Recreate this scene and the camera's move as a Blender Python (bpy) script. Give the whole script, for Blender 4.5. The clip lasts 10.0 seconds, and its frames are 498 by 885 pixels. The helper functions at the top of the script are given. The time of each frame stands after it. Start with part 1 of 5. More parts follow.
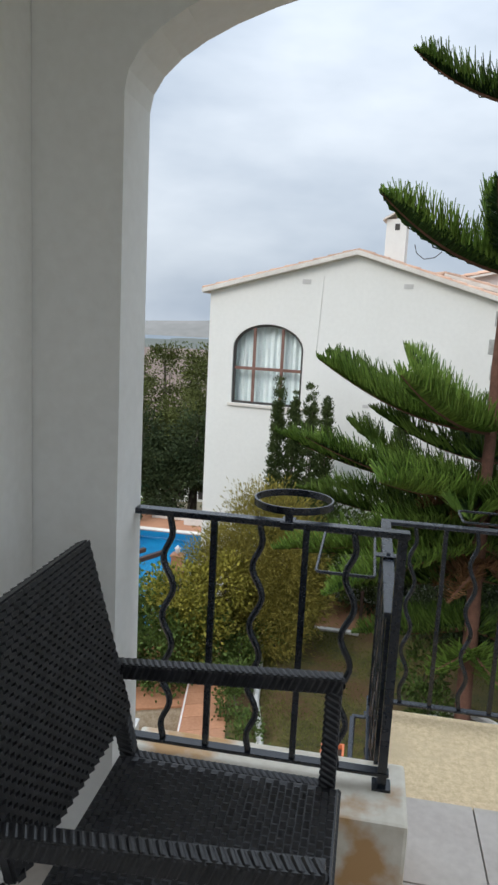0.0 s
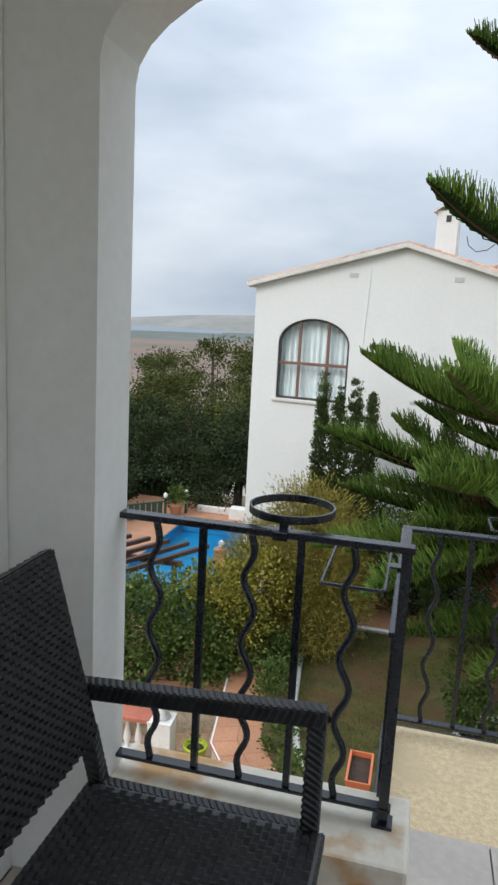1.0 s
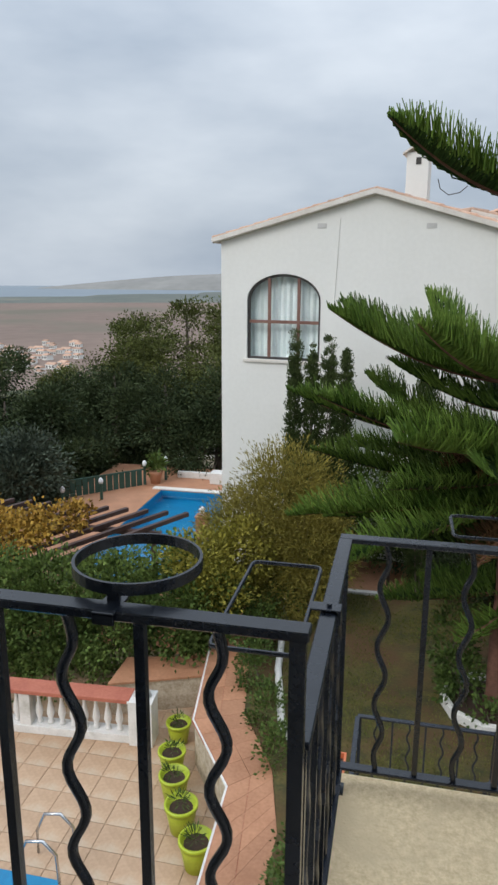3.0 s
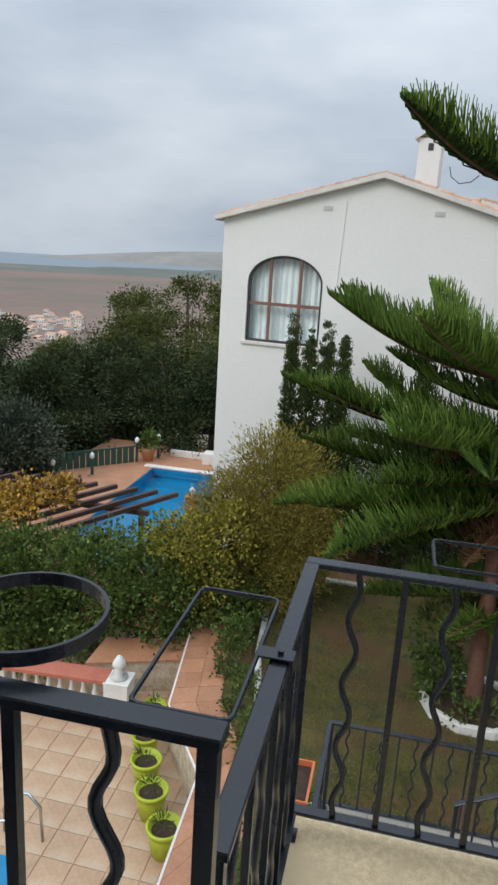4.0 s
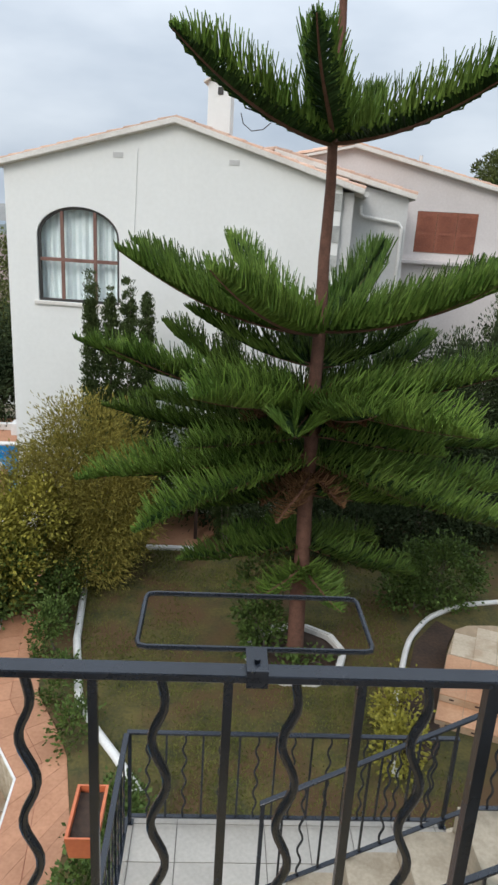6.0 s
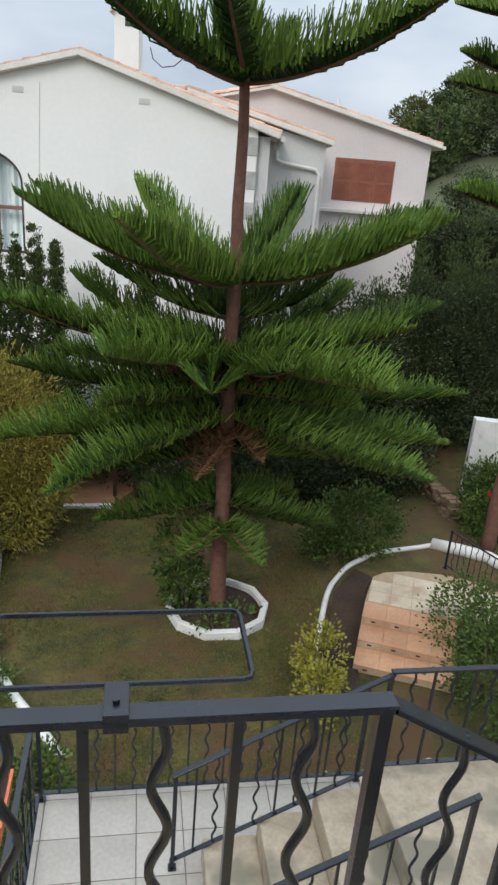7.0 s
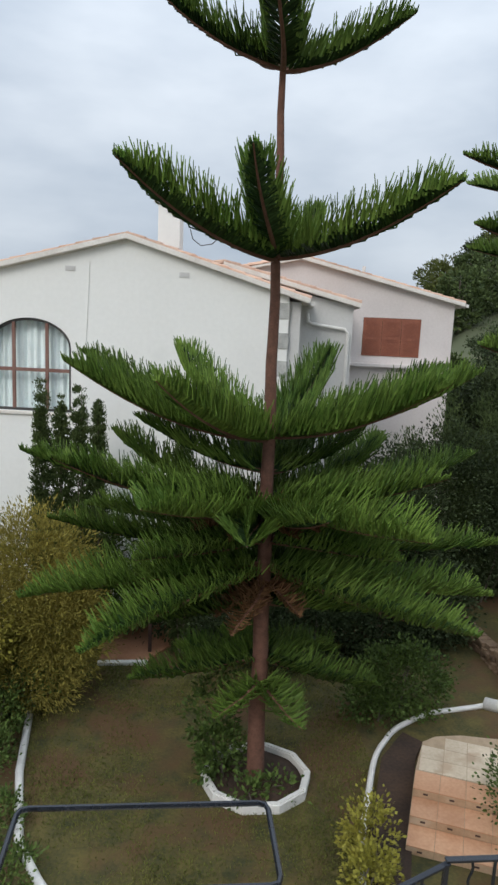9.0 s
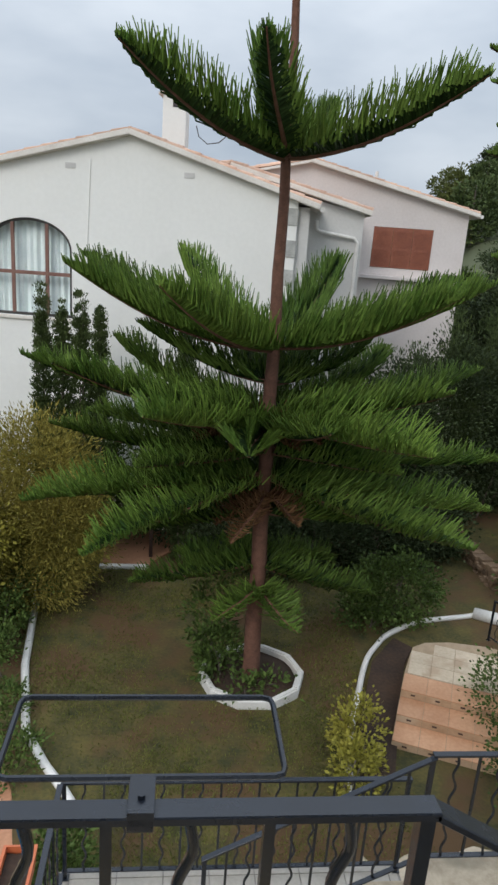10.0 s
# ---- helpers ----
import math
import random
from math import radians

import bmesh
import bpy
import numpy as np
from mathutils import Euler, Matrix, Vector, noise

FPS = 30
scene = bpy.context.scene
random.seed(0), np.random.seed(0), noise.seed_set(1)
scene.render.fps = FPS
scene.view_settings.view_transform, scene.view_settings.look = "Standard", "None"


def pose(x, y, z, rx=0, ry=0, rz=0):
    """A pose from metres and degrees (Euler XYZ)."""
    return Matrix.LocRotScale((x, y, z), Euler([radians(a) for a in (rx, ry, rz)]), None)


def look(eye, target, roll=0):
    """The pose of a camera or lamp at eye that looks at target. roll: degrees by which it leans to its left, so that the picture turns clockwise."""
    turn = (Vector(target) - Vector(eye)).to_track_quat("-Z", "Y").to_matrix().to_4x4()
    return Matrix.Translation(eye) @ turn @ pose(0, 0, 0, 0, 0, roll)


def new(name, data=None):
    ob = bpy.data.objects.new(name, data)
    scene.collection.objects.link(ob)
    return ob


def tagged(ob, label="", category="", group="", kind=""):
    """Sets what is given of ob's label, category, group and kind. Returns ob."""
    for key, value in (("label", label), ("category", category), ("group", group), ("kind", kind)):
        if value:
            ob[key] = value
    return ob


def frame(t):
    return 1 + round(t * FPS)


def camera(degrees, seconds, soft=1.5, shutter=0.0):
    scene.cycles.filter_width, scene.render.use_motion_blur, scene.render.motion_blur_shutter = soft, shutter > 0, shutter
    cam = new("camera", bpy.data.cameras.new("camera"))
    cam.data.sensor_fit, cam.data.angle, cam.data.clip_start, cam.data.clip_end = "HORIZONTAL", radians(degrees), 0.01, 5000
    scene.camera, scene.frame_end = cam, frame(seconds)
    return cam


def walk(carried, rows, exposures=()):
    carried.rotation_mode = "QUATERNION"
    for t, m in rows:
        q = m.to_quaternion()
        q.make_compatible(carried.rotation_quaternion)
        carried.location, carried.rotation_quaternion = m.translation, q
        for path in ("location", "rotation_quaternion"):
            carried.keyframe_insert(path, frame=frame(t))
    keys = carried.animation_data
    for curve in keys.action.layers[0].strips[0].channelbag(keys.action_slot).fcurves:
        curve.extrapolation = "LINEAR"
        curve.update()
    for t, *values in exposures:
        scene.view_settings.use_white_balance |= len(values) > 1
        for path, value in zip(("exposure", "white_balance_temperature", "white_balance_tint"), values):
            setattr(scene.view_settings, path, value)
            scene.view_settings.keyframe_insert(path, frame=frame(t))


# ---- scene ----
cam = camera(39.3, 10.0, soft=2.6)
PATH = [
    (0, (-0.114, -3.145, 1.799), (-0.446, -1.202, 1.464), 2.9),
    (0.5, (-0.063, -3.085, 1.801), (-0.503, -1.167, 1.443), 2.6),
    (1, (0.007, -2.947, 1.797), (-0.461, -1.035, 1.44), 3.0),
    (1.5, (0.108, -2.764, 1.811), (-0.358, -0.848, 1.477), 1.4),
    (2, (0.203, -2.596, 1.804), (-0.358, -0.722, 1.385), 2.9),
    (2.5, (0.234, -2.427, 1.789), (-0.309, -0.558, 1.331), 1.7),
    (3, (0.15, -2.206, 1.796), (-0.267, -0.307, 1.327), 0.3),
    (3.2, (0.124, -2.098, 1.768), (-0.238, -0.201, 1.248), 1.7),
    (4.3, (0.203, -1.791, 1.815), (-0.203, 0.097, 1.292), 4.0),
    (4.5, (0.168, -1.683, 1.792), (-0.147, 0.21, 1.231), 4.5),
    (5, (0.21, -1.491, 1.798), (0.127, 0.426, 1.236), 1.3),
    (5.5, (0.371, -1.329, 1.814), (0.372, 0.592, 1.256), 3.1),
    (6, (0.492, -1.181, 1.808), (0.591, 0.719, 1.193), 3.3),
    (6.2, (0.531, -1.118, 1.809), (0.686, 0.782, 1.205), 3.1),
    (7.3, (0.645, -0.925, 1.843), (0.985, 0.892, 1.079), 5.0),
    (7.5, (0.657, -0.917, 1.849), (0.987, 0.916, 1.121), 5.3),
    (8, (0.664, -0.936, 1.862), (0.861, 0.987, 1.35), 4.9),
    (8.5, (0.675, -0.957, 1.885), (0.877, 1.0, 1.528), 3.0),
    (9, (0.641, -0.993, 1.919), (0.845, 0.968, 1.582), 2.6),
    (9.5, (0.637, -0.946, 1.886), (0.896, 0.978, 1.404), 3.8),
    (10, (0.629, -0.921, 1.86), (0.837, 0.982, 1.281), 4.1),
]
walk(cam, [(t, look(e, g, r)) for t, e, g, r in PATH], [(0, 0.14), (1.5, 0.2), (2.5, -0.05), (4.5, -0.06), (5.0, 0.14), (5.5, 0.14), (7.5, 0.2), (8.5, 0.06), (10, -0.02)])

# ---- world and light: overcast daylight ----
SUN_EL, SUN_AZ = 38, 215
world = bpy.data.worlds.new("overcast_sky")
scene.world = world
world.use_nodes = True
wn, wl = world.node_tree.nodes, world.node_tree.links
wn.clear()
w_out = wn.new("ShaderNodeOutputWorld")
w_bg = wn.new("ShaderNodeBackground")
w_sky = wn.new("ShaderNodeTexSky")
w_sky.sky_type, w_sky.sun_disc = "NISHITA", False
w_sky.sun_elevation, w_sky.sun_rotation = radians(SUN_EL), radians(SUN_AZ)
w_sky.dust_density = 4.0
w_gain = wn.new("ShaderNodeMixRGB")
w_gain.blend_type, w_gain.inputs[0].default_value = "MULTIPLY", 1.0
w_gain.inputs[2].default_value = (0.1, 0.1, 0.1, 1)
w_map = wn.new("ShaderNodeMapping")
w_map.inputs["Scale"].default_value = (1.0, 1.0, 2.6)
w_co = wn.new("ShaderNodeTexCoord")
w_noise = wn.new("ShaderNodeTexNoise")
w_noise.inputs["Scale"].default_value, w_noise.inputs["Detail"].default_value = 2.3, 5.0
w_noise.inputs["Roughness"].default_value = 0.5
w_ramp = wn.new("ShaderNodeValToRGB")
w_ramp.color_ramp.elements[0].position, w_ramp.color_ramp.elements[0].color = 0.34, (0.46, 0.545, 0.66, 1)
w_ramp.color_ramp.elements[1].position, w_ramp.color_ramp.elements[1].color = 0.66, (0.79, 0.865, 0.955, 1)
w_mix = wn.new("ShaderNodeMixRGB")
w_mix.inputs[0].default_value = 0.9
wl.new(w_co.outputs["Generated"], w_map.inputs[0])
wl.new(w_map.outputs[0], w_noise.inputs["Vector"])
wl.new(w_noise.outputs[0], w_ramp.inputs[0])
wl.new(w_sky.outputs[0], w_gain.inputs[1])
wl.new(w_gain.outputs[0], w_mix.inputs[1])
wl.new(w_ramp.outputs[0], w_mix.inputs[2])
# an overcast sky is brightest overhead
w_sep = wn.new("ShaderNodeSeparateXYZ")
w_pow = wn.new("ShaderNodeMath")
w_pow.operation, w_pow.inputs[1].default_value = "POWER", 2.0
w_fac = wn.new("ShaderNodeMath")
w_fac.operation, w_fac.inputs[1].default_value, w_fac.inputs[2].default_value = "MULTIPLY_ADD", 1.9, 1.0
w_zen = wn.new("ShaderNodeVectorMath")
w_zen.operation = "SCALE"
wl.new(w_co.outputs["Generated"], w_sep.inputs[0])
wl.new(w_sep.outputs[2], w_pow.inputs[0])
wl.new(w_pow.outputs[0], w_fac.inputs[0])
wl.new(w_mix.outputs[0], w_zen.inputs[0])
wl.new(w_fac.outputs[0], w_zen.inputs["Scale"])
wl.new(w_zen.outputs[0], w_bg.inputs[0])
w_bg.inputs[1].default_value = 0.92
wl.new(w_bg.outputs[0], w_out.inputs[0])
sun = new("sun", bpy.data.lights.new("sun", "SUN"))
sun.data.energy, sun.data.angle, sun.data.color = 1.1, radians(25), (1.0, 0.97, 0.93)
sun.matrix_world = look((0, 0, 50), (50 * math.sin(radians(SUN_AZ)) * -1.28, 50 * math.cos(radians(SUN_AZ)) * -1.28, 0))


# ---- materials ----
def mat(name, a, b, rough=0.6, scale=4.0, fine=40.0, bump=0.15, metal=0.0, vary=0.0, island=0.0, c=None, cscale=1.0, cpos=0.62, spec=0.5, dist=0.01):
    """Two tones mixed by a coarse and a fine noise, a third tone in patches, relief from the fine noise."""
    m = bpy.data.materials.new(name)
    m.use_nodes = True
    n, l = m.node_tree.nodes, m.node_tree.links
    p = n["Principled BSDF"]
    p.inputs["Metallic"].default_value = metal
    p.inputs["Specular IOR Level"].default_value = spec
    co = n.new("ShaderNodeTexCoord")
    n1, n2 = n.new("ShaderNodeTexNoise"), n.new("ShaderNodeTexNoise")
    n1.inputs["Scale"].default_value, n1.inputs["Detail"].default_value = scale, 6
    n2.inputs["Scale"].default_value, n2.inputs["Detail"].default_value = fine, 3
    for k in (n1, n2):
        l.new(co.outputs["Object"], k.inputs["Vector"])
    add = n.new("ShaderNodeMath")
    add.operation = "MULTIPLY_ADD"
    add.inputs[1].default_value, add.inputs[2].default_value = 0.4, 0.0
    l.new(n2.outputs[0], add.inputs[0])
    half = n.new("ShaderNodeMath")
    half.operation = "MULTIPLY_ADD"
    half.inputs[1].default_value = 0.6
    l.new(n1.outputs[0], half.inputs[0])
    l.new(add.outputs[0], half.inputs[2])
    r = n.new("ShaderNodeValToRGB")
    r.color_ramp.elements[0].position, r.color_ramp.elements[0].color = 0.36, (*a, 1)
    r.color_ramp.elements[1].position, r.color_ramp.elements[1].color = 0.64, (*b, 1)
    l.new(half.outputs[0], r.inputs[0])
    col = r.outputs[0]
    if c:
        n3 = n.new("ShaderNodeTexNoise")
        n3.inputs["Scale"].default_value, n3.inputs["Detail"].default_value = cscale, 5
        l.new(co.outputs["Object"], n3.inputs["Vector"])
        r3 = n.new("ShaderNodeValToRGB")
        r3.color_ramp.elements[0].position, r3.color_ramp.elements[1].position = cpos - 0.06, cpos + 0.06
        l.new(n3.outputs[0], r3.inputs[0])
        mx = n.new("ShaderNodeMixRGB")
        l.new(r3.outputs[0], mx.inputs[0])
        l.new(col, mx.inputs[1])
        mx.inputs[2].default_value = (*c, 1)
        col = mx.outputs[0]
    geo = n.new("ShaderNodeNewGeometry").outputs["Random Per Island"] if island else None
    obj = n.new("ShaderNodeObjectInfo").outputs["Random"] if vary else None
    for rnd, amount in ((geo, island), (obj, vary)):
        if not amount:
            continue
        hs, mr = n.new("ShaderNodeHueSaturation"), n.new("ShaderNodeMapRange")
        mr.inputs["To Min"].default_value, mr.inputs["To Max"].default_value = 1 - amount, 1 + amount
        l.new(rnd, mr.inputs["Value"])
        l.new(mr.outputs[0], hs.inputs["Value"])
        l.new(col, hs.inputs["Color"])
        col = hs.outputs[0]
    l.new(col, p.inputs["Base Color"])
    rr = n.new("ShaderNodeMapRange")
    rr.inputs["To Min"].default_value, rr.inputs["To Max"].default_value = max(0.02, rough - 0.12), min(1, rough + 0.12)
    l.new(n1.outputs[0], rr.inputs["Value"])
    l.new(rr.outputs[0], p.inputs["Roughness"])
    if bump:
        bp = n.new("ShaderNodeBump")
        bp.inputs["Strength"].default_value, bp.inputs["Distance"].default_value = bump, dist
        l.new(half.outputs[0], bp.inputs["Height"])
        l.new(bp.outputs[0], p.inputs["Normal"])
    return m


M_PLASTER = mat("white_plaster", (0.80, 0.785, 0.75), (0.87, 0.86, 0.83), 0.85, 1.2, 30, 0.2)
M_HOUSE = mat("house_render", (0.79, 0.785, 0.745), (0.84, 0.835, 0.795), 0.9, 0.5, 9, 0.02, c=(0.77, 0.77, 0.73), cscale=0.6, cpos=0.7)
M_PINK = mat("pink_render", (0.62, 0.56, 0.53), (0.71, 0.65, 0.62), 0.9, 0.6, 14, 0.2)
# vent grey, also the white house's set-back walls with shade put into the colour
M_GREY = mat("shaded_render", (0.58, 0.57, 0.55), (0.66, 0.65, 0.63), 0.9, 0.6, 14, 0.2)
M_QUOIN = mat("grey_stone", (0.33, 0.33, 0.31), (0.5, 0.5, 0.47), 0.85, 6, 40, 0.4, vary=0.15)
# black iron, with the sky's blue sheen mixed into its base colour
M_IRON = mat("black_painted_iron", (0.007, 0.0095, 0.015), (0.016, 0.021, 0.031), 0.25, 9, 120, 0.25, spec=0.6, dist=0.003)
M_RATTAN = mat("black_woven_resin", (0.014, 0.014, 0.016), (0.034, 0.034, 0.038), 0.36, 30, 150, 0.3, vary=0.35, dist=0.003)
M_TILE = mat("beige_floor_tile", (0.46, 0.40, 0.35), (0.58, 0.52, 0.46), 0.45, 3, 30, 0.08, vary=0.08)
M_GROUT = mat("grey_grout", (0.22, 0.20, 0.18), (0.32, 0.29, 0.26), 0.9, 10, 60, 0.3)
M_GROUT2 = mat("sandy_grout", (0.34, 0.25, 0.16), (0.44, 0.33, 0.22), 0.9, 10, 60, 0.3)
M_CONC = mat("pebbled_concrete", (0.64, 0.475, 0.265), (0.86, 0.68, 0.43), 0.8, 38, 110, 0.7, c=(0.66, 0.51, 0.31), cscale=2.0, cpos=0.6, dist=0.012)
# copy of the landing concrete in a darker tone, with darker patches
M_STEP = mat("darker_step_concrete", (0.38, 0.30, 0.205), (0.53, 0.435, 0.315), 0.85, 8, 40, 0.8, c=(0.26, 0.225, 0.16), cscale=2.5, cpos=0.58, dist=0.012)
M_KERB = mat("white_kerb_rust", (0.68, 0.61, 0.49), (0.84, 0.78, 0.67), 0.75, 3, 30, 0.25, c=(0.58, 0.34, 0.15), cscale=5.0, cpos=0.57)
M_WTILE = mat("white_floor_tile", (0.40, 0.36, 0.305), (0.52, 0.475, 0.41), 0.4, 2, 30, 0.06, vary=0.06)
M_TERR = mat("sand_terrace_tile", (0.41, 0.265, 0.160), (0.54, 0.365, 0.235), 0.55, 2, 20, 0.1, vary=0.05, c=(0.52, 0.42, 0.31), cscale=1.2)
M_PATH = mat("pale_path_tile", (0.50, 0.40, 0.28), (0.66, 0.55, 0.41), 0.6, 2, 22, 0.15, vary=0.08, c=(0.45, 0.33, 0.22), cscale=2.2)
M_STEPT = mat("orange_terracotta_tread", (0.50, 0.25, 0.13), (0.63, 0.36, 0.21), 0.6, 2, 22, 0.12, vary=0.12)
M_COTTA = mat("terracotta_tile", (0.37, 0.17, 0.088), (0.50, 0.25, 0.14), 0.6, 2, 22, 0.12, vary=0.12)
M_BRICKC = mat("red_coping", (0.36, 0.10, 0.06), (0.48, 0.16, 0.10), 0.7, 3, 25, 0.2)
M_WHITE = mat("white_masonry_paint", (0.64, 0.62, 0.58), (0.79, 0.77, 0.73), 0.7, 4, 30, 0.2, c=(0.48, 0.46, 0.40), cscale=3, cpos=0.68)
M_STONE = mat("rubble_stone", (0.36, 0.28, 0.19), (0.62, 0.54, 0.42), 0.9, 7, 30, 0.8, dist=0.03)
M_STONED = mat("brown_rubble", (0.12, 0.075, 0.045), (0.27, 0.18, 0.11), 0.95, 6, 30, 0.8, vary=0.25, dist=0.03)
M_SOIL = mat("brown_soil", (0.028, 0.017, 0.011), (0.07, 0.04, 0.024), 0.95, 2, 20, 0.6, dist=0.03)
M_LAWN = mat("thin_lawn", (0.036, 0.038, 0.010), (0.120, 0.096, 0.026), 0.95, 3.2, 24, 1.0, c=(0.100, 0.055, 0.022), cscale=0.9, cpos=0.54, dist=0.03)
M_GRASS = mat("grass_blade", (0.090, 0.110, 0.024), (0.165, 0.160, 0.045), 0.8, 2, 10, 0, island=0.4, spec=0.12)
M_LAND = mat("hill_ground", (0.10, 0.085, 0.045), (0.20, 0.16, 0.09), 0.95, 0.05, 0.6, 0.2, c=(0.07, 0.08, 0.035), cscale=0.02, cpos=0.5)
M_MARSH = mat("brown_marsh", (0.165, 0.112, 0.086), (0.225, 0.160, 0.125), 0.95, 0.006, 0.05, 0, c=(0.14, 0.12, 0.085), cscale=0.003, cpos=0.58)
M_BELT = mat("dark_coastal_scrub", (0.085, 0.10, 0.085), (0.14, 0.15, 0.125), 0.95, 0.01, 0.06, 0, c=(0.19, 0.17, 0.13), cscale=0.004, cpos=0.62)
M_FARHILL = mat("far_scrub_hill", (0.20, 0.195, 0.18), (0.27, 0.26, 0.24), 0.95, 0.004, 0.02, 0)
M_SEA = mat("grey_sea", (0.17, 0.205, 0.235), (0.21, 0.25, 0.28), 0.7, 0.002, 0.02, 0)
M_POOLIN = mat("blue_pool_lining", (0.0, 0.17, 0.36), (0.005, 0.23, 0.44), 0.4, 1, 12, 0.05)
M_BARK = mat("red_brown_bark", (0.10, 0.045, 0.028), (0.19, 0.09, 0.06), 0.9, 8, 50, 0.8, dist=0.02)
M_BARKG = mat("grey_bark", (0.08, 0.065, 0.05), (0.15, 0.12, 0.095), 0.9, 5, 30, 0.6, dist=0.02)
M_PINE = mat("norfolk_needles", (0.014, 0.034, 0.010), (0.034, 0.066, 0.018), 0.5, 1.5, 12, 0, vary=0.3, island=0.5, spec=0.12)
M_PINEY = mat("young_needles", (0.050, 0.100, 0.016), (0.130, 0.195, 0.038), 0.5, 1.5, 12, 0, vary=0.3, island=0.45, spec=0.12)
M_DEAD = mat("dead_brown_needles", (0.10, 0.050, 0.024), (0.18, 0.100, 0.046), 0.8, 2, 12, 0, island=0.4, spec=0.12)
M_HEDGE = mat("hedge_leaf", (0.050, 0.086, 0.020), (0.125, 0.170, 0.042), 0.5, 1.0, 8, 0, island=0.45, spec=0.12)
M_DARK = mat("dark_tree_leaf", (0.028, 0.042, 0.018), (0.064, 0.084, 0.034), 0.6, 0.4, 4, 0, island=0.4, spec=0.12)
M_PINE2 = mat("aleppo_pine_needle", (0.060, 0.074, 0.020), (0.125, 0.140, 0.040), 0.6, 0.3, 4, 0, island=0.4, spec=0.12)
M_OLIVE = mat("olive_grey_leaf", (0.05, 0.065, 0.045), (0.09, 0.11, 0.075), 0.6, 0.4, 4, 0, island=0.4, spec=0.12)
M_BAMBOO = mat("yellow_bamboo_leaf", (0.17, 0.15, 0.03), (0.32, 0.27, 0.065), 0.55, 1.0, 8, 0, island=0.4, spec=0.12)
M_CYP = mat("cypress_green", (0.042, 0.066, 0.022), (0.092, 0.122, 0.042), 0.6, 1.5, 8, 0, island=0.4, spec=0.12)
M_SHRUB = mat("shrub_leaf", (0.045, 0.075, 0.018), (0.10, 0.145, 0.035), 0.5, 1.5, 8, 0, island=0.4, spec=0.12)
M_YLEAF = mat("yellow_green_leaf", (0.20, 0.19, 0.03), (0.34, 0.30, 0.06), 0.5, 1.5, 8, 0, island=0.35, spec=0.12)
M_VINE = mat("autumn_vine_leaf", (0.24, 0.12, 0.02), (0.40, 0.26, 0.05), 0.6, 1.5, 8, 0, island=0.5, spec=0.12)
M_WOOD = mat("dark_stained_beam", (0.035, 0.018, 0.014), (0.08, 0.04, 0.03), 0.6, 3, 40, 0.3)
M_SHUT = mat("brown_shutter_paint", (0.22, 0.07, 0.04), (0.30, 0.10, 0.055), 0.6, 3, 20, 0.15)
M_FRAME = mat("brown_window_frame", (0.17, 0.08, 0.06), (0.25, 0.13, 0.10), 0.5, 3, 20, 0.1)
M_FRAMED = mat("dark_arch_frame", (0.03, 0.027, 0.025), (0.06, 0.055, 0.05), 0.5, 3, 20, 0.1)
M_CURTAIN = mat("pale_curtain", (0.66, 0.74, 0.74), (0.80, 0.87, 0.86), 0.9, 2, 30, 0.1)
M_ROOF = mat("clay_roof_tile", (0.42, 0.24, 0.16), (0.62, 0.42, 0.31), 0.85, 2, 20, 0.3, vary=0.2, island=0.2)
M_EAVE = mat("cream_eave", (0.64, 0.59, 0.53), (0.78, 0.74, 0.68), 0.85, 2, 20, 0.3)
M_LIME = mat("lime_green_pot", (0.36, 0.44, 0.02), (0.46, 0.54, 0.04), 0.4, 3, 30, 0.05)
M_ORANGE = mat("orange_plastic_trough", (0.52, 0.13, 0.05), (0.62, 0.18, 0.07), 0.5, 3, 30, 0.05)
M_STEEL = mat("pool_rail_steel", (0.5, 0.5, 0.5), (0.65, 0.65, 0.65), 0.25, 3, 30, 0.0, metal=1.0)
M_RED = mat("red_petals", (0.5, 0.02, 0.02), (0.7, 0.04, 0.04), 0.6, 3, 30, 0.0)
M_GFENCE = mat("green_fence_paint", (0.02, 0.06, 0.045), (0.03, 0.09, 0.065), 0.5, 3, 30, 0.1)
M_LAMPG = mat("white_lamp_globe", (0.75, 0.75, 0.75), (0.85, 0.85, 0.85), 0.4, 3, 30, 0.0)


def glass(name, tint, rough=0.02):
    m = bpy.data.materials.new(name)
    m.use_nodes = True
    p = m.node_tree.nodes["Principled BSDF"]
    p.inputs["Base Color"].default_value = (*tint, 1)
    p.inputs["Roughness"].default_value = rough
    p.inputs["Transmission Weight"].default_value = 1.0
    p.inputs["IOR"].default_value = 1.2
    return m


M_GLASS = glass("window_glass", (0.95, 0.98, 0.98))
M_WATER = glass("pool_water", (0.75, 0.93, 0.98))


# ---- mesh helpers ----
def finish(name, bm, material, parent=None, label="", smooth=False):
    me = bpy.data.meshes.new(name)
    bm.to_mesh(me)
    bm.free()
    if smooth:
        for f in me.polygons:
            f.use_smooth = True
    me.materials.append(material)
    ob = new(name, me)
    if parent:
        ob.parent = parent
    if label:
        tagged(ob, label)
    return ob


part = finish


def raw(name, verts, faces, material, parent=None, smooth=False):
    me = bpy.data.meshes.new(name)
    me.from_pydata(verts, [], faces)
    if smooth:
        for f in me.polygons:
            f.use_smooth = True
    me.materials.append(material)
    ob = new(name, me)
    if parent:
        ob.parent = parent
    return ob


def thing(name, label, category, at=(0, 0, 0), turn=0, group="", kind=""):
    e = new(name)
    e.matrix_basis = pose(*at, 0, 0, turn)
    return tagged(e, label, category, group, kind)


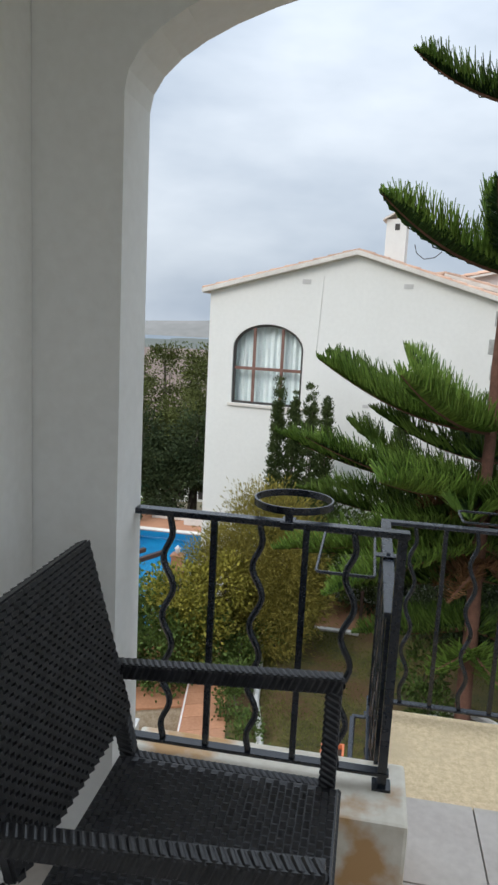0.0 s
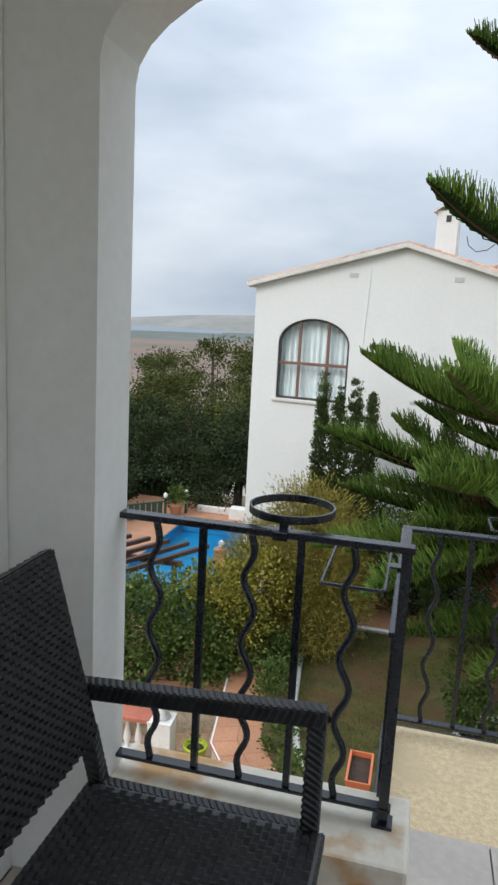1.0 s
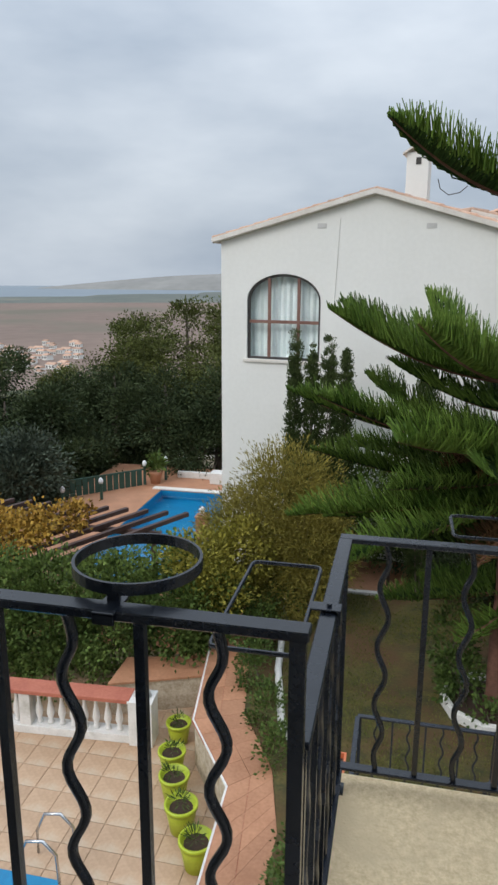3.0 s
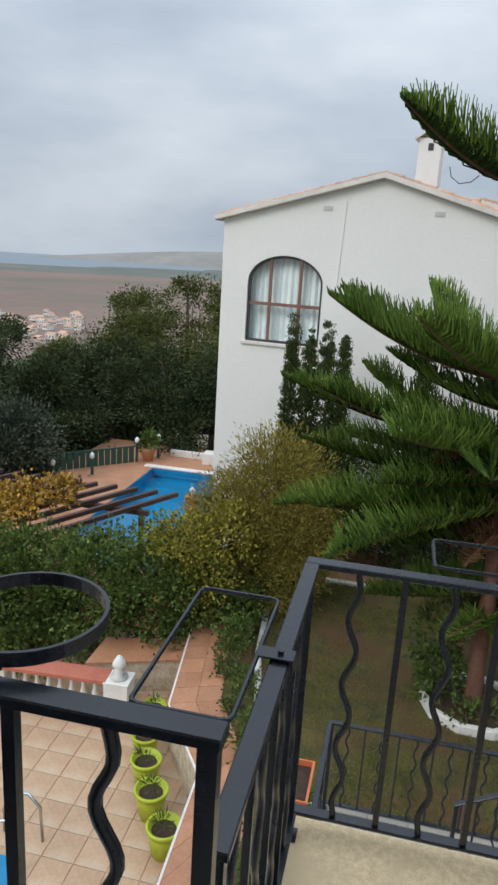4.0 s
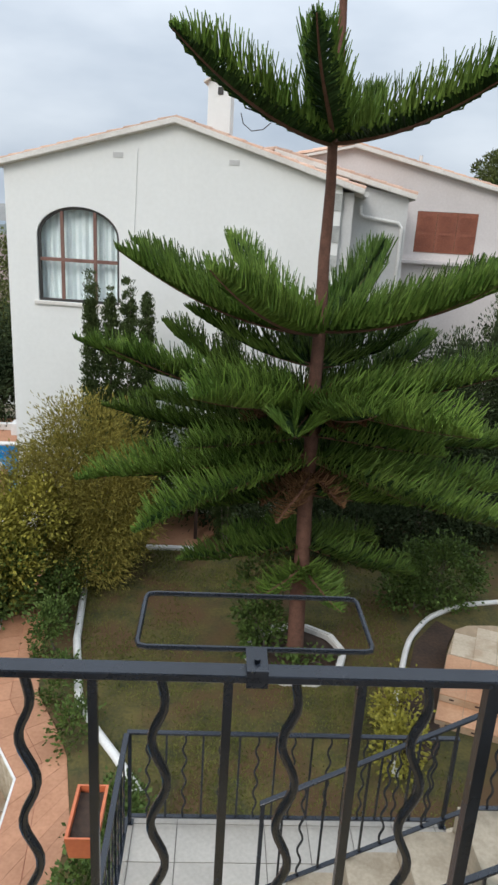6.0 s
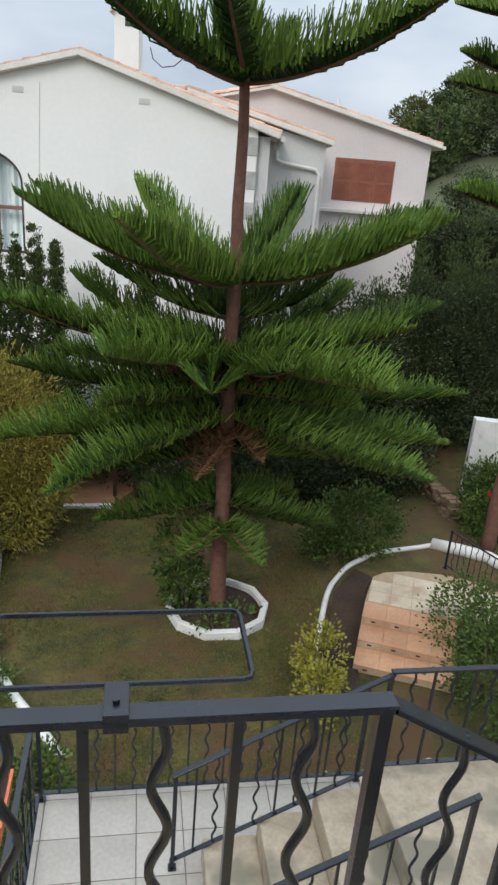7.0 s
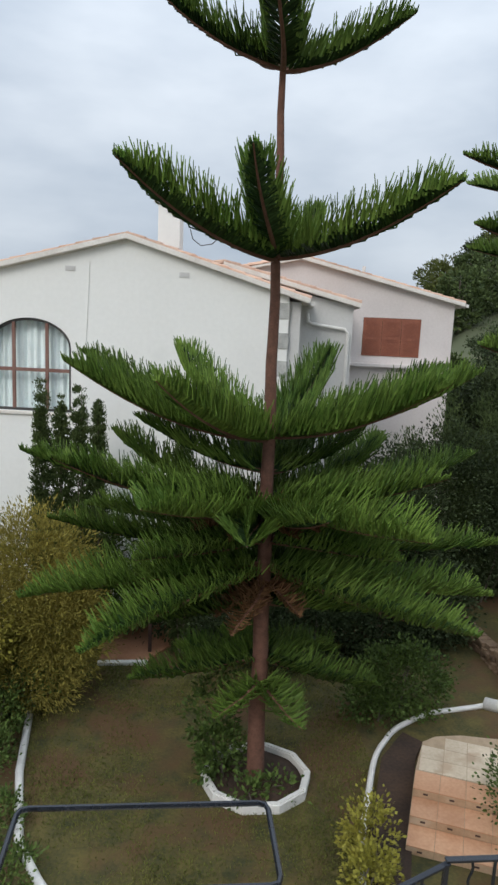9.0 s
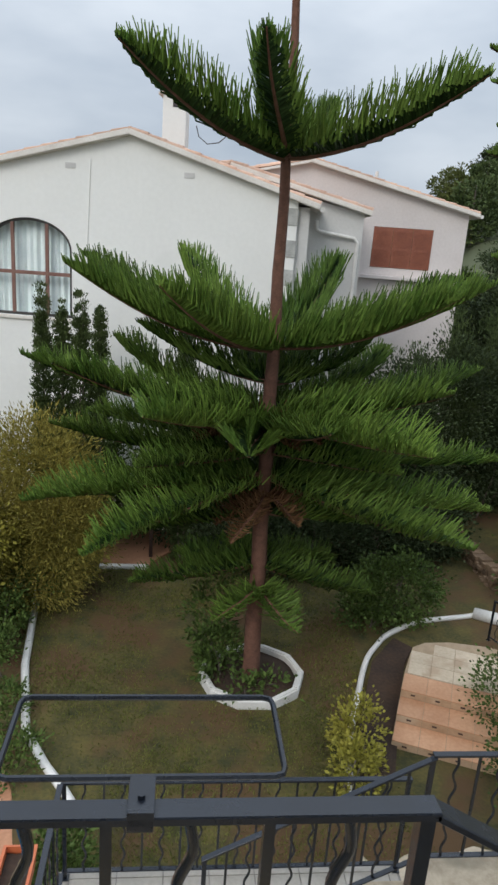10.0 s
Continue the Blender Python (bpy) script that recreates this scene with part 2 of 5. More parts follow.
def box(bm, x0, y0, z0, x1, y1, z1, bevel=0.0):
    r = bmesh.ops.create_cube(bm, size=1, matrix=Matrix.Translation(((x0 + x1) / 2, (y0 + y1) / 2, (z0 + z1) / 2)) @ Matrix.Diagonal((abs(x1 - x0), abs(y1 - y0), abs(z1 - z0), 1)))
    if bevel:
        es = list({e for v in r["verts"] for e in v.link_edges})
        bmesh.ops.bevel(bm, geom=es, offset=bevel, segments=2, affect="EDGES", profile=0.6)
    return bm


def boxed(*a, **k):
    return box(bmesh.new(), *a, **k)


def tube(bm, pts, rad, sides=6, square=False):
    """A round or square bar along pts; rad may be one number or one a point."""
    pts = [Vector(p) for p in pts]
    rads = rad if isinstance(rad, (list, tuple)) else [rad] * len(pts)
    rings, up = [], Vector((0.013, 0.021, 1)).normalized()
    run = pts[-1] - pts[0]
    ref = Vector((1, 0.02, 0)) if run.length > 1e-6 and abs(run.normalized().z) > 0.75 else up
    for i, p in enumerate(pts):
        d = (pts[min(i + 1, len(pts) - 1)] - pts[max(i - 1, 0)]).normalized()
        a = d.cross(ref).normalized()
        b = a.cross(d)
        n = 4 if square else sides
        off = math.pi / 4 if square else 0
        k = rads[i] * (1.414 if square else 1)
        rings.append([bm.verts.new(p + k * (math.cos(off + 2 * math.pi * j / n) * a + math.sin(off + 2 * math.pi * j / n) * b)) for j in range(n)])
    n = len(rings[0])
    for r0, r1 in zip(rings, rings[1:]):
        for j in range(n):
            bm.faces.new((r0[j], r0[(j + 1) % n], r1[(j + 1) % n], r1[j]))
    bm.faces.new(rings[0][::-1])
    bm.faces.new(rings[-1])
    return bm


def tubed(*a, **k):
    return tube(bmesh.new(), *a, **k)


def lathe(bm, profile, at=(0, 0, 0), n=16):
    rings = [[bm.verts.new((at[0] + r * math.cos(2 * math.pi * j / n), at[1] + r * math.sin(2 * math.pi * j / n), at[2] + z)) for j in range(n)] for r, z in profile]
    for r0, r1 in zip(rings, rings[1:]):
        for j in range(n):
            bm.faces.new((r0[j], r0[(j + 1) % n], r1[(j + 1) % n], r1[j]))
    bm.faces.new(rings[0][::-1])
    bm.faces.new(rings[-1])
    return bm


def prism(bm, outline, z0, z1):
    """A flat-topped solid over an outline of (x, y)."""
    lo = [bm.verts.new((x, y, z0)) for x, y in outline]
    hi = [bm.verts.new((x, y, z1)) for x, y in outline]
    n = len(lo)
    bm.faces.new(hi)
    bm.faces.new(lo[::-1])
    for i in range(n):
        bm.faces.new((lo[i], lo[(i + 1) % n], hi[(i + 1) % n], hi[i]))
    bmesh.ops.recalc_face_normals(bm, faces=bm.faces)
    return bm


def blades(rng, centres, dirs, length, width, curl=0.15):
    """Pointed folded leaves: arrays of vertices and faces."""
    n = len(centres)
    d = dirs / np.linalg.norm(dirs, axis=1)[:, None]
    side = np.cross(d, rng.normal(size=(n, 3)))
    side /= np.linalg.norm(side, axis=1)[:, None] + 1e-9
    nor = np.cross(d, side)
    ln = (length * rng.uniform(0.6, 1.3, n))[:, None]
    w = (width * rng.uniform(0.7, 1.2, n))[:, None]
    base = centres
    v = np.stack([base, base + 0.5 * ln * d + w * side + curl * ln * nor * 0.4, base + ln * d, base + 0.5 * ln * d - w * side + curl * ln * nor * 0.4], 1).reshape(-1, 3)
    f = np.arange(4 * n).reshape(n, 4)
    return v, f


def clumped(seed, blobs, n, length, width, clump=0.22, per=45, up=0.25, shell=0.55):
    """Leaves in many small clumps spread through ellipsoid blobs (x, y, z, rx, ry, rz)."""
    rng = np.random.default_rng(seed)
    blobs = np.array(blobs, float)
    vol = np.prod(blobs[:, 3:], axis=1) ** 0.67
    k = max(1, n // per)
    pick = rng.choice(len(blobs), k, p=vol / vol.sum())
    u = rng.normal(size=(k, 3))
    u /= np.linalg.norm(u, axis=1)[:, None]
    rad = shell + (1.08 - shell) * rng.uniform(0, 1, k) ** 0.6
    cc = blobs[pick, :3] + u * rad[:, None] * blobs[pick, 3:]
    size = clump * rng.uniform(0.6, 1.5, k)
    idx = np.repeat(np.arange(k), per)
    off = np.clip(rng.normal(size=(len(idx), 3)) * 0.5, -0.95, 0.95)
    c = cc[idx] + off * size[idx][:, None] * np.array([1, 1, 0.75])
    d = off + u[idx] * 0.8 + np.array([0, 0, up]) + rng.normal(size=off.shape) * 0.35
    return blades(rng, c, d, length, width)


def leafmesh(name, vf, material, parent=None, label=""):
    ob = raw(name, vf[0].tolist(), vf[1].tolist(), material, parent)
    if label:
        tagged(ob, label)
    return ob


def shrub(name, label, category, blobs, n, length, width, material, seed, clump=0.22, per=45, stems=4, up=0.25, group="", shell=0.55):
    """A bush: woody stems and a crown of leaf clumps."""
    x, y = np.mean([b[0] for b in blobs]), np.mean([b[1] for b in blobs])
    z0 = min(b[2] - b[5] for b in blobs)
    e = thing(name, label, category, (x, y, z0), 0, group)
    rel = [(b[0] - x, b[1] - y, b[2] - z0, *b[3:]) for b in blobs]
    rng = random.Random(seed)
    for i in range(stems):
        b = rel[i % len(rel)]
        p1 = Vector((b[0] + rng.uniform(-0.5, 0.5) * b[3], b[1] + rng.uniform(-0.5, 0.5) * b[4], b[2] + rng.uniform(0, 0.6) * b[5]))
        p0 = Vector((b[0] * 0.7 + rng.uniform(-0.15, 0.15), b[1] * 0.7 + rng.uniform(-0.15, 0.15), -0.1))
        part("stem", tubed([p0, p0.lerp(p1, 0.5) + Vector((rng.uniform(-0.1, 0.1), rng.uniform(-0.1, 0.1), 0)), p1], [0.03, 0.02, 0.008], 5), M_BARKG, e)
    leafmesh("crown", clumped(seed, rel, n, length, width, clump, per, up, shell), material, e)
    return e


def tree(name, label, base, top, crown, n, material, seed, length=0.35, width=0.1, clump=0.7, trunk=0.22, bark=None, per=40, up=0.35):
    """A tree: tapered trunk with limbs that reach into the crown's blobs."""
    e = thing(name, label, "tree", base)
    rng = random.Random(seed)
    h = top - base[2]
    bm = bmesh.new()
    lean = Vector((rng.uniform(-0.05, 0.05) * h, rng.uniform(-0.05, 0.05) * h, 0))
    pts = [Vector((0, 0, -0.4)), lean * 0.3 + Vector((0, 0, h * 0.3)), lean * 0.7 + Vector((0, 0, h * 0.6)), lean + Vector((0, 0, h * 0.92))]
    tube(bm, pts, [trunk, trunk * 0.75, trunk * 0.5, trunk * 0.12], 8)
    for b in crown:
        a = pts[1].lerp(pts[2], rng.uniform(0, 1))
        q = Vector(b[:3])
        tube(bm, [a, a.lerp(q, 0.5) + Vector((0, 0, -0.15)), q], [trunk * 0.35, trunk * 0.22, trunk * 0.06], 5)
    part("trunk", bm, bark or M_BARKG, e)
    leafmesh("crown", clumped(seed, crown, n, length, width, clump, per, up), material, e)
    return e


# ---- ground, distance, sea ----
def land(x, y):
    """Height of the hillside: terraces near the houses, falling to a coastal plain, rising to a ridge on the other side."""
    r = math.hypot(x, y - 8)
    a = math.degrees(math.atan2(x, y - 8))
    z = -7.2
    fall = max(0, min(1, (25 - a) / 30)) if -140 < a else 0
    s = max(0, min(1, (r - 24) / 420))
    z += -56 * (s ** 0.75) * fall
    rise = max(0, min(1, (a - 8) / 20)) * max(0, min(1, (150 - a) / 30))
    z += rise * 20 * max(0, min(1, (r - 14) / 75)) + (1 - fall) * (1 - rise) * 4 * max(0, min(1, (r - 30) / 100))
    if r > 20:
        z += noise.noise((x * 0.03, y * 0.03, 0)) * min(1.6, (r - 20) * 0.03) * max(0, min(1, (500 - r) / 200))
    shore = 2150 + 12 * max(0, a + 32) ** 1.35
    far = fall * max(0, min(1, (r - shore) / 250))
    z += far * -14 if a < 20 else 0
    return z


ang, rad_steps = 120, [0.01] + [2.0 * 1.13 ** k for k in range(67)]
gv, gf = [], []
for r in rad_steps:
    for j in range(ang):
        t = 2 * math.pi * j / ang
        x, y = r * math.sin(t), 8 + r * math.cos(t)
        gv.append((x, y, land(x, y)))
for i in range(len(rad_steps) - 1):
    for j in range(ang):
        k = (j + 1) % ang
        gf.append((i * ang + j, (i + 1) * ang + j, (i + 1) * ang + k, i * ang + k))
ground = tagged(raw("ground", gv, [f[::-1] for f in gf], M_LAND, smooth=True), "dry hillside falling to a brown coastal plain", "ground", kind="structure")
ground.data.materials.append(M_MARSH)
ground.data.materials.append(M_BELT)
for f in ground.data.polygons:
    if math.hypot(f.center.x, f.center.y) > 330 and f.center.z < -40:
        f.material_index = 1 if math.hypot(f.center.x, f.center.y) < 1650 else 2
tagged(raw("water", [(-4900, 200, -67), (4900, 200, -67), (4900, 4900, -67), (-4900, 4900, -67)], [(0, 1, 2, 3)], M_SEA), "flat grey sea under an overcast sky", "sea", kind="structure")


def headland(label, x0, x1, y, depth, h, seed):
    rng = random.Random(seed)
    v, f, n = [], [], 40
    for i in range(n + 1):
        u = i / n
        e = min(1, 2.0 * u) * min(1, 4 * (1 - u))
        top = h * e * (0.75 + 0.3 * noise.noise((u * 5, seed, 0)))
        x = x0 + (x1 - x0) * u
        v += [(x, y - depth / 2, -72), (x, y - depth * 0.15, -66 + top), (x, y + depth / 2, -72)]
    for i in range(n):
        for k in (0, 1):
            a = i * 3 + k
            f.append((a, a + 3, a + 4, a + 1))
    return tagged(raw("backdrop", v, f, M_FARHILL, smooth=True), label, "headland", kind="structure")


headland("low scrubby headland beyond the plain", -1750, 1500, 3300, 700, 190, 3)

# the low ground is laid out on a site plan of its own scale and level
PLAN = Matrix.Translation((-0.08, 0.10, -0.846)) @ Matrix.Scale(1.28, 4)
placed = set()


def lay_out(keep=()):
    """Bring everything built since the last call from the site plan to its true place and size."""
    for ob in list(bpy.data.objects):
        if ob.name not in placed and ob.parent is None and ob.name not in keep and ob.type in {"MESH", "EMPTY"}:
            ob.matrix_basis = PLAN @ ob.matrix_basis
    settle()


def settle():
    placed.update(ob.name for ob in bpy.data.objects)


lay_out()
GT = -6.35     # true garden level
G = -4.3       # garden level on the plan
TERR = -5.08   # pool terrace level on the plan
LOW = -2.6     # tiled lower landing
MID = -1.86    # stair landing

# ---- balcony shell ----
FL = 0.17
bm = boxed(-1.6, -6.2, FL - 0.25, 3.2, -0.83, FL - 0.012)
tagged(finish("floor", bm, M_GROUT), "tiled balcony floor with grey joints", "floor", kind="structure")
bm = boxed(0.0, -0.83, -0.22, 1.16, 0.05, 0.0, 0.012)
tagged(finish("floor_landing", bm, M_CONC), "pebbled concrete landing slab with worn surface", "floor", kind="structure")
bm = boxed(-0.1, -0.83, GT - 0.3, 1.16, -0.2, -0.224)
tagged(finish("wall_under_landing", bm, M_PLASTER), "white plastered wall under the landing", "wall", kind="structure")
bm = boxed(-1.3, -6.2, FL, -1.034, -1.357, 3.4)
tagged(finish("wall_west", bm, M_PLASTER), "white plastered side wall of the balcony", "wall", kind="structure")
# out of view: back wall reduced to a parapet and piers to brighten the porch
tagged(finish("wall_south", boxed(-1.6, -6.4, FL, 3.2, -6.2, FL + 0.6), M_PLASTER), "unseen low white parapet, kept low to let light in from behind", "wall", kind="structure")
for x0, x1 in ((-1.6, -1.1), (2.7, 3.2)):
    tagged(finish("pier_south", boxed(x0, -6.38, FL + 0.6, x1, -6.21, 3.4), M_PLASTER), "unseen white plastered pier of the porch opened for light", "pier", kind="structure")
# the unseen east side is left open to admit light, between added corner piers
for y0, y1 in ((-6.2, -5.7), (-1.9, -1.455)):
    tagged(finish("pier_east", boxed(2.9, y0, FL, 3.2, y1, 3.4), M_PLASTER), "unseen white plastered pier of the porch opened for light", "pier", kind="structure")
tagged(finish("wall_east", boxed(2.92, -5.7, FL, 3.18, -1.9, FL + 0.5), M_PLASTER), "unseen low white parapet on the porch side opened for light", "wall", kind="structure")
bm = boxed(-1.6, -6.4, 3.4, 3.2, -1.36, 3.6)
tagged(finish("ceiling", bm, M_PLASTER), "white plastered balcony ceiling", "ceiling", kind="structure")


def arch_wall():
    """Front wall with one arched opening."""
    x0, x1, zs, rise = -0.783, 1.95, 2.365, 0.40
    cx, hw = (x0 + x1) / 2, (x1 - x0) / 2
    pts = [(-1.6, GT - 0.4), (x0, GT - 0.4), (x0, zs)]
    n = 26
    for i in range(1, n):
        a = math.pi * (1 - i / n)
        pts.append((cx + hw * math.cos(a), zs + rise * math.sin(a)))
    pts += [(x1, zs), (x1, GT - 0.4), (3.2, GT - 0.4), (3.2, 3.6), (-1.6, 3.6)]
    bm = bmesh.new()
    f = [bm.verts.new((x, -1.354, z)) for x, z in pts]
    b = [bm.verts.new((x, -1.15, z)) for x, z in pts]
    bm.faces.new(f)
    bm.faces.new(b[::-1])
    for i in range(len(f)):
        bm.faces.new((f[i], f[(i + 1) % len(f)], b[(i + 1) % len(f)], b[i]))
    bmesh.ops.recalc_face_normals(bm, faces=bm.faces)
    bmesh.ops.triangulate(bm, faces=[q for q in bm.faces if len(q.verts) > 4])
    return tagged(finish("wall_north", bm, M_PLASTER), "white plastered wall with a wide arched opening", "wall", kind="structure")


arch_wall()
bm = boxed(-0.79, -1.345, FL - 0.3, 0.085, -1.05, 0.435, 0.012)
tagged(finish("kerb", bm, M_KERB), "white painted low wall with rust stains under the railing", "low wall", kind="structure")


# ---- wrought-iron railings ----
def wavy(z0, z1, amp, waves, n=40, axis=0):
    pts = []
    for i in range(n + 1):
        u = i / n
        e = min(1, u * 8, (1 - u) * 8)
        o = amp * e * math.sin(2 * math.pi * waves * u)
        p = [0, 0, z0 + (z1 - z0) * u]
        p[axis] = o
        pts.append(p)
    return pts


def straight_rail(name, label, start, length, z0, z1, count, turn=0.0, bar=0.02, first_wavy=True, posts=(True, True), drop=0.0, foot=0.0, spacing=None, waves=4, amp=-0.017, bal=0.009):
    """A railing along its own x: flat top bar, flat bottom bar, end posts, straight and wavy balusters by turns. drop: fall of the far end."""
    e = thing(name, label, "railing", (start[0], start[1], start[2]), turn)
    def at(u):
        return -drop * u
    def bar_mesh(z, w, h):
        bm = bmesh.new()
        c = [(0 - 0.02, at(0)), (length + 0.02, at(1))]
        vs = []
        for x, dz in c:
            vs.append([bm.verts.new((x, sy * w, z + dz + sz)) for sy, sz in ((-1, -h), (1, -h), (1, 0), (-1, 0))])
        for j in range(4):
            bm.faces.new((vs[0][j], vs[1][j], vs[1][(j + 1) % 4], vs[0][(j + 1) % 4]))
        bm.faces.new(vs[0][::-1]), bm.faces.new(vs[1])
        bmesh.ops.recalc_face_normals(bm, faces=bm.faces)
        bmesh.ops.bevel(bm, geom=list(bm.edges), offset=0.0025, segments=1, affect="EDGES")
        return bm
    part("top_bar", bar_mesh(z1, bar, 0.018), M_IRON, e)
    part("bottom_bar", bar_mesh(z0 + 0.012, bar * 0.9, 0.012), M_IRON, e)
    s = spacing or length / count
    me_w = me_s = None
    for i in range(1, count):
        is_wavy = (i % 2 == 1) == first_wavy
        dz = at(i * s / length)
        cached = me_w if is_wavy else me_s
        if cached is None:
            bm = bmesh.new()
            if is_wavy:
                tube(bm, wavy(z0, z1 - 0.01, amp, waves), bal, 6)
            else:
                tube(bm, [(0, 0, z0), (0, 0, z1 - 0.01)], bal * 0.9, square=True)
            ob = part("baluster", bm, M_IRON, e, smooth=is_wavy)
            if is_wavy:
                me_w = ob.data
            else:
                me_s = ob.data
        else:
            ob = new("baluster", cached)
            ob.parent = e
        ob.location = (i * s, 0, dz)
    for k, on in enumerate(posts):
        if on:
            x = k * length
            bm = tubed([(x, 0, z0 - foot + at(k)), (x, 0, z1 - 0.012 + at(k))], 0.0135, square=True)
            box(bm, x - 0.028, -0.028, z0 - foot + at(k) - 0.001, x + 0.028, 0.028, z0 - foot + 0.008 + at(k))
            part("post", bm, M_IRON, e)
    return e


S = 0.135
# front rail on the kerb: six places, wavy first, ends at its post
straight_rail("railing", "black wrought-iron railing on the low white wall", (-0.817, -1.178, 0.0), 0.826, 0.475, 1.238, 6, 0, 0.021, True, (False, True), foot=0.04, spacing=0.1377, waves=4, amp=-0.017, bal=0.0105)
# side and far rails of the landing
straight_rail("railing", "black wrought-iron railing along the landing side", (0, -1.06, 0), 1.017, 0.06, 0.95, 8, 90, 0.022, True, (True, True), foot=0.06, waves=4, amp=-0.017)
straight_rail("railing", "black wrought-iron railing at the landing edge", (0.0, 0, 0), 8 * S, 0.06, 0.95, 8, 0, 0.022, True, (False, True), foot=0.06, waves=4, amp=-0.017, bal=0.0105)
straight_rail("railing", "black wrought-iron stair railing sloping down", (8 * S + 0.03, 0.0, 0), 2.9, 0.06, 0.95, 20, 0, 0.022, True, (False, True), drop=1.72, foot=0.1, waves=4, amp=-0.017)

# ---- plant holders on the rails ----
def ring_holder(at):
    e = thing("pot_ring", "round black iron pot holder clamped to the railing", "pot holder", at)
    n, R, r = 40, 0.118, 0.0
    bm = bmesh.new()
    ring = []
    for j in range(n):
        a = 2 * math.pi * j / n
        ring.append([bm.verts.new(((R + o) * math.cos(a), (R + o) * math.sin(a), z)) for o, z in ((0, 0), (0.006, 0), (0.006, 0.022), (0, 0.022))])
    for j in range(n):
        a, b = ring[j], ring[(j + 1) % n]
        for k in range(4):
            bm.faces.new((a[k], b[k], b[(k + 1) % 4], a[(k + 1) % 4]))
    bmesh.ops.recalc_face_normals(bm, faces=bm.faces)
    part("ring", bm, M_IRON, e)
    bm = boxed(-0.02, -R - 0.052, -0.018, 0.02, -R + 0.02, -0.011, 0.002)
    box(bm, -0.012, -R - 0.004, -0.012, 0.012, -R + 0.004, 0.006, 0.001)
    box(bm, -0.02, -R - 0.052, -0.034, 0.02, -R - 0.046, -0.012, 0.002)
    part("clamp", bm, M_IRON, e)
    return e


ring_holder((-0.322, -1.038, 1.25))


def rect_holder(at, turn, length, depth):
    """A hooked rectangle of round bar for a flower trough, its clamp over the rail."""
    e = thing("trough_holder", "black iron rectangular trough holder hooked on the railing", "pot holder", at, turn, "trough holders")
    h = length / 2
    pts = [(-h, 0.05, 0), (-h, 0.05 + depth, 0), (h, 0.05 + depth, 0), (h, 0.05, 0)]
    bm = bmesh.new()
    loop = []
    for i in range(4):
        p, q, s = Vector(pts[i - 1]), Vector(pts[i]), Vector(pts[(i + 1) % 4])
        for u in (0.0, 0.5, 1.0):
            a, b = q + (p - q).normalized() * 0.02, q + (s - q).normalized() * 0.02
            loop.append(a * (1 - u) ** 2 + q * 2 * u * (1 - u) + b * u * u)
    loop.append(loop[0].copy())
    loop.append(loop[1].copy())
    part("bar", tube(bm, loop, 0.006, 6), M_IRON, e)
    bm = boxed(-0.022, -0.026, 0.0, 0.022, 0.05, 0.006, 0.002)
    box(bm, -0.022, -0.032, -0.035, 0.022, -0.025, 0.006, 0.002)
    tube(bm, [(0, 0.0, 0.006), (0, 0.0, 0.014)], 0.007, 6)
    part("clamp", bm, M_IRON, e)
    return e


rect_holder((0.0, -0.54, 0.954), 90, 0.505, 0.205)
rect_holder((0.596, 0.01, 0.956), 0, 0.495, 0.213)

# ---- stairs ----
st = thing("stairs_upper", "pebbled concrete stairs going down from the landing", "stairs", kind="structure")
for i in range(10):
    part("step", boxed(1.165 + i * 0.29, -0.98, -0.186 * (i + 1) - 0.3, 1.165 + (i + 1) * 0.29, 0.06, -0.186 * (i + 1), 0.01), M_STEP, st)
st = thing("stairs_lower", "pebbled concrete stairs between the tiled and upper landings", "stairs", kind="structure")
for i in range(3):
    part("step", boxed(1.1 + i * 0.37, 1.4, LOW - 0.2, 1.1 + (i + 1) * 0.37, 2.42, LOW + 0.185 * (i + 1), 0.012), M_STEP, st)
tagged(finish("floor_mid_landing", boxed(2.21, -1.0, MID - 0.25, 5.3, 2.45, MID, 0.012), M_STEP), "pebbled concrete half landing", "floor", kind="structure")
tagged(finish("wall_stair_base", boxed(2.3, -0.9, GT - 0.3, 5.2, 2.35, MID - 0.26), M_PLASTER), "white plastered wall under the half landing", "wall", kind="structure")
straight_rail("railing", "black wrought-iron handrail beside the lower stairs", (0.9, 2.36, LOW), 1.32, 0.06, 0.83, 10, 0, 0.02, False, (True, True), drop=-0.74, foot=0.06, waves=4, amp=-0.014, bal=0.008)
straight_rail("railing", "black wrought-iron railing round the half landing", (2.24, 2.37, MID), 2.9, 0.06, 0.84, 21, 0, 0.02, True, (False, True), foot=0.06, waves=4, amp=-0.014, bal=0.008)
straight_rail("railing", "black wrought-iron inner handrail of the lower stairs", (1.0, 1.44, LOW), 1.35, 0.06, 0.83, 10, 0, 0.02, False, (True, True), drop=-0.74, foot=0.06, waves=4, amp=-0.014, bal=0.008)
bm = boxed(-0.08, 0.1, LOW - 0.25, 2.4, 3.04, LOW - 0.012)
tagged(finish("floor_low", bm, M_GROUT), "lower landing tiled in white", "floor", kind="structure")
tagged(finish("wall_low", boxed(-0.06, 0.12, GT - 0.4, 2.28, 3.0, LOW - 0.26), M_PLASTER), "white plastered wall under the tiled landing", "wall", kind="structure")
straight_rail("railing", "black wrought-iron railing along the tiled landing", (-0.03, 2.98, LOW), 2.4, 0.06, 0.84, 18, 0, 0.02, True, (True, True), foot=0.06, waves=4, amp=-0.014, bal=0.008)
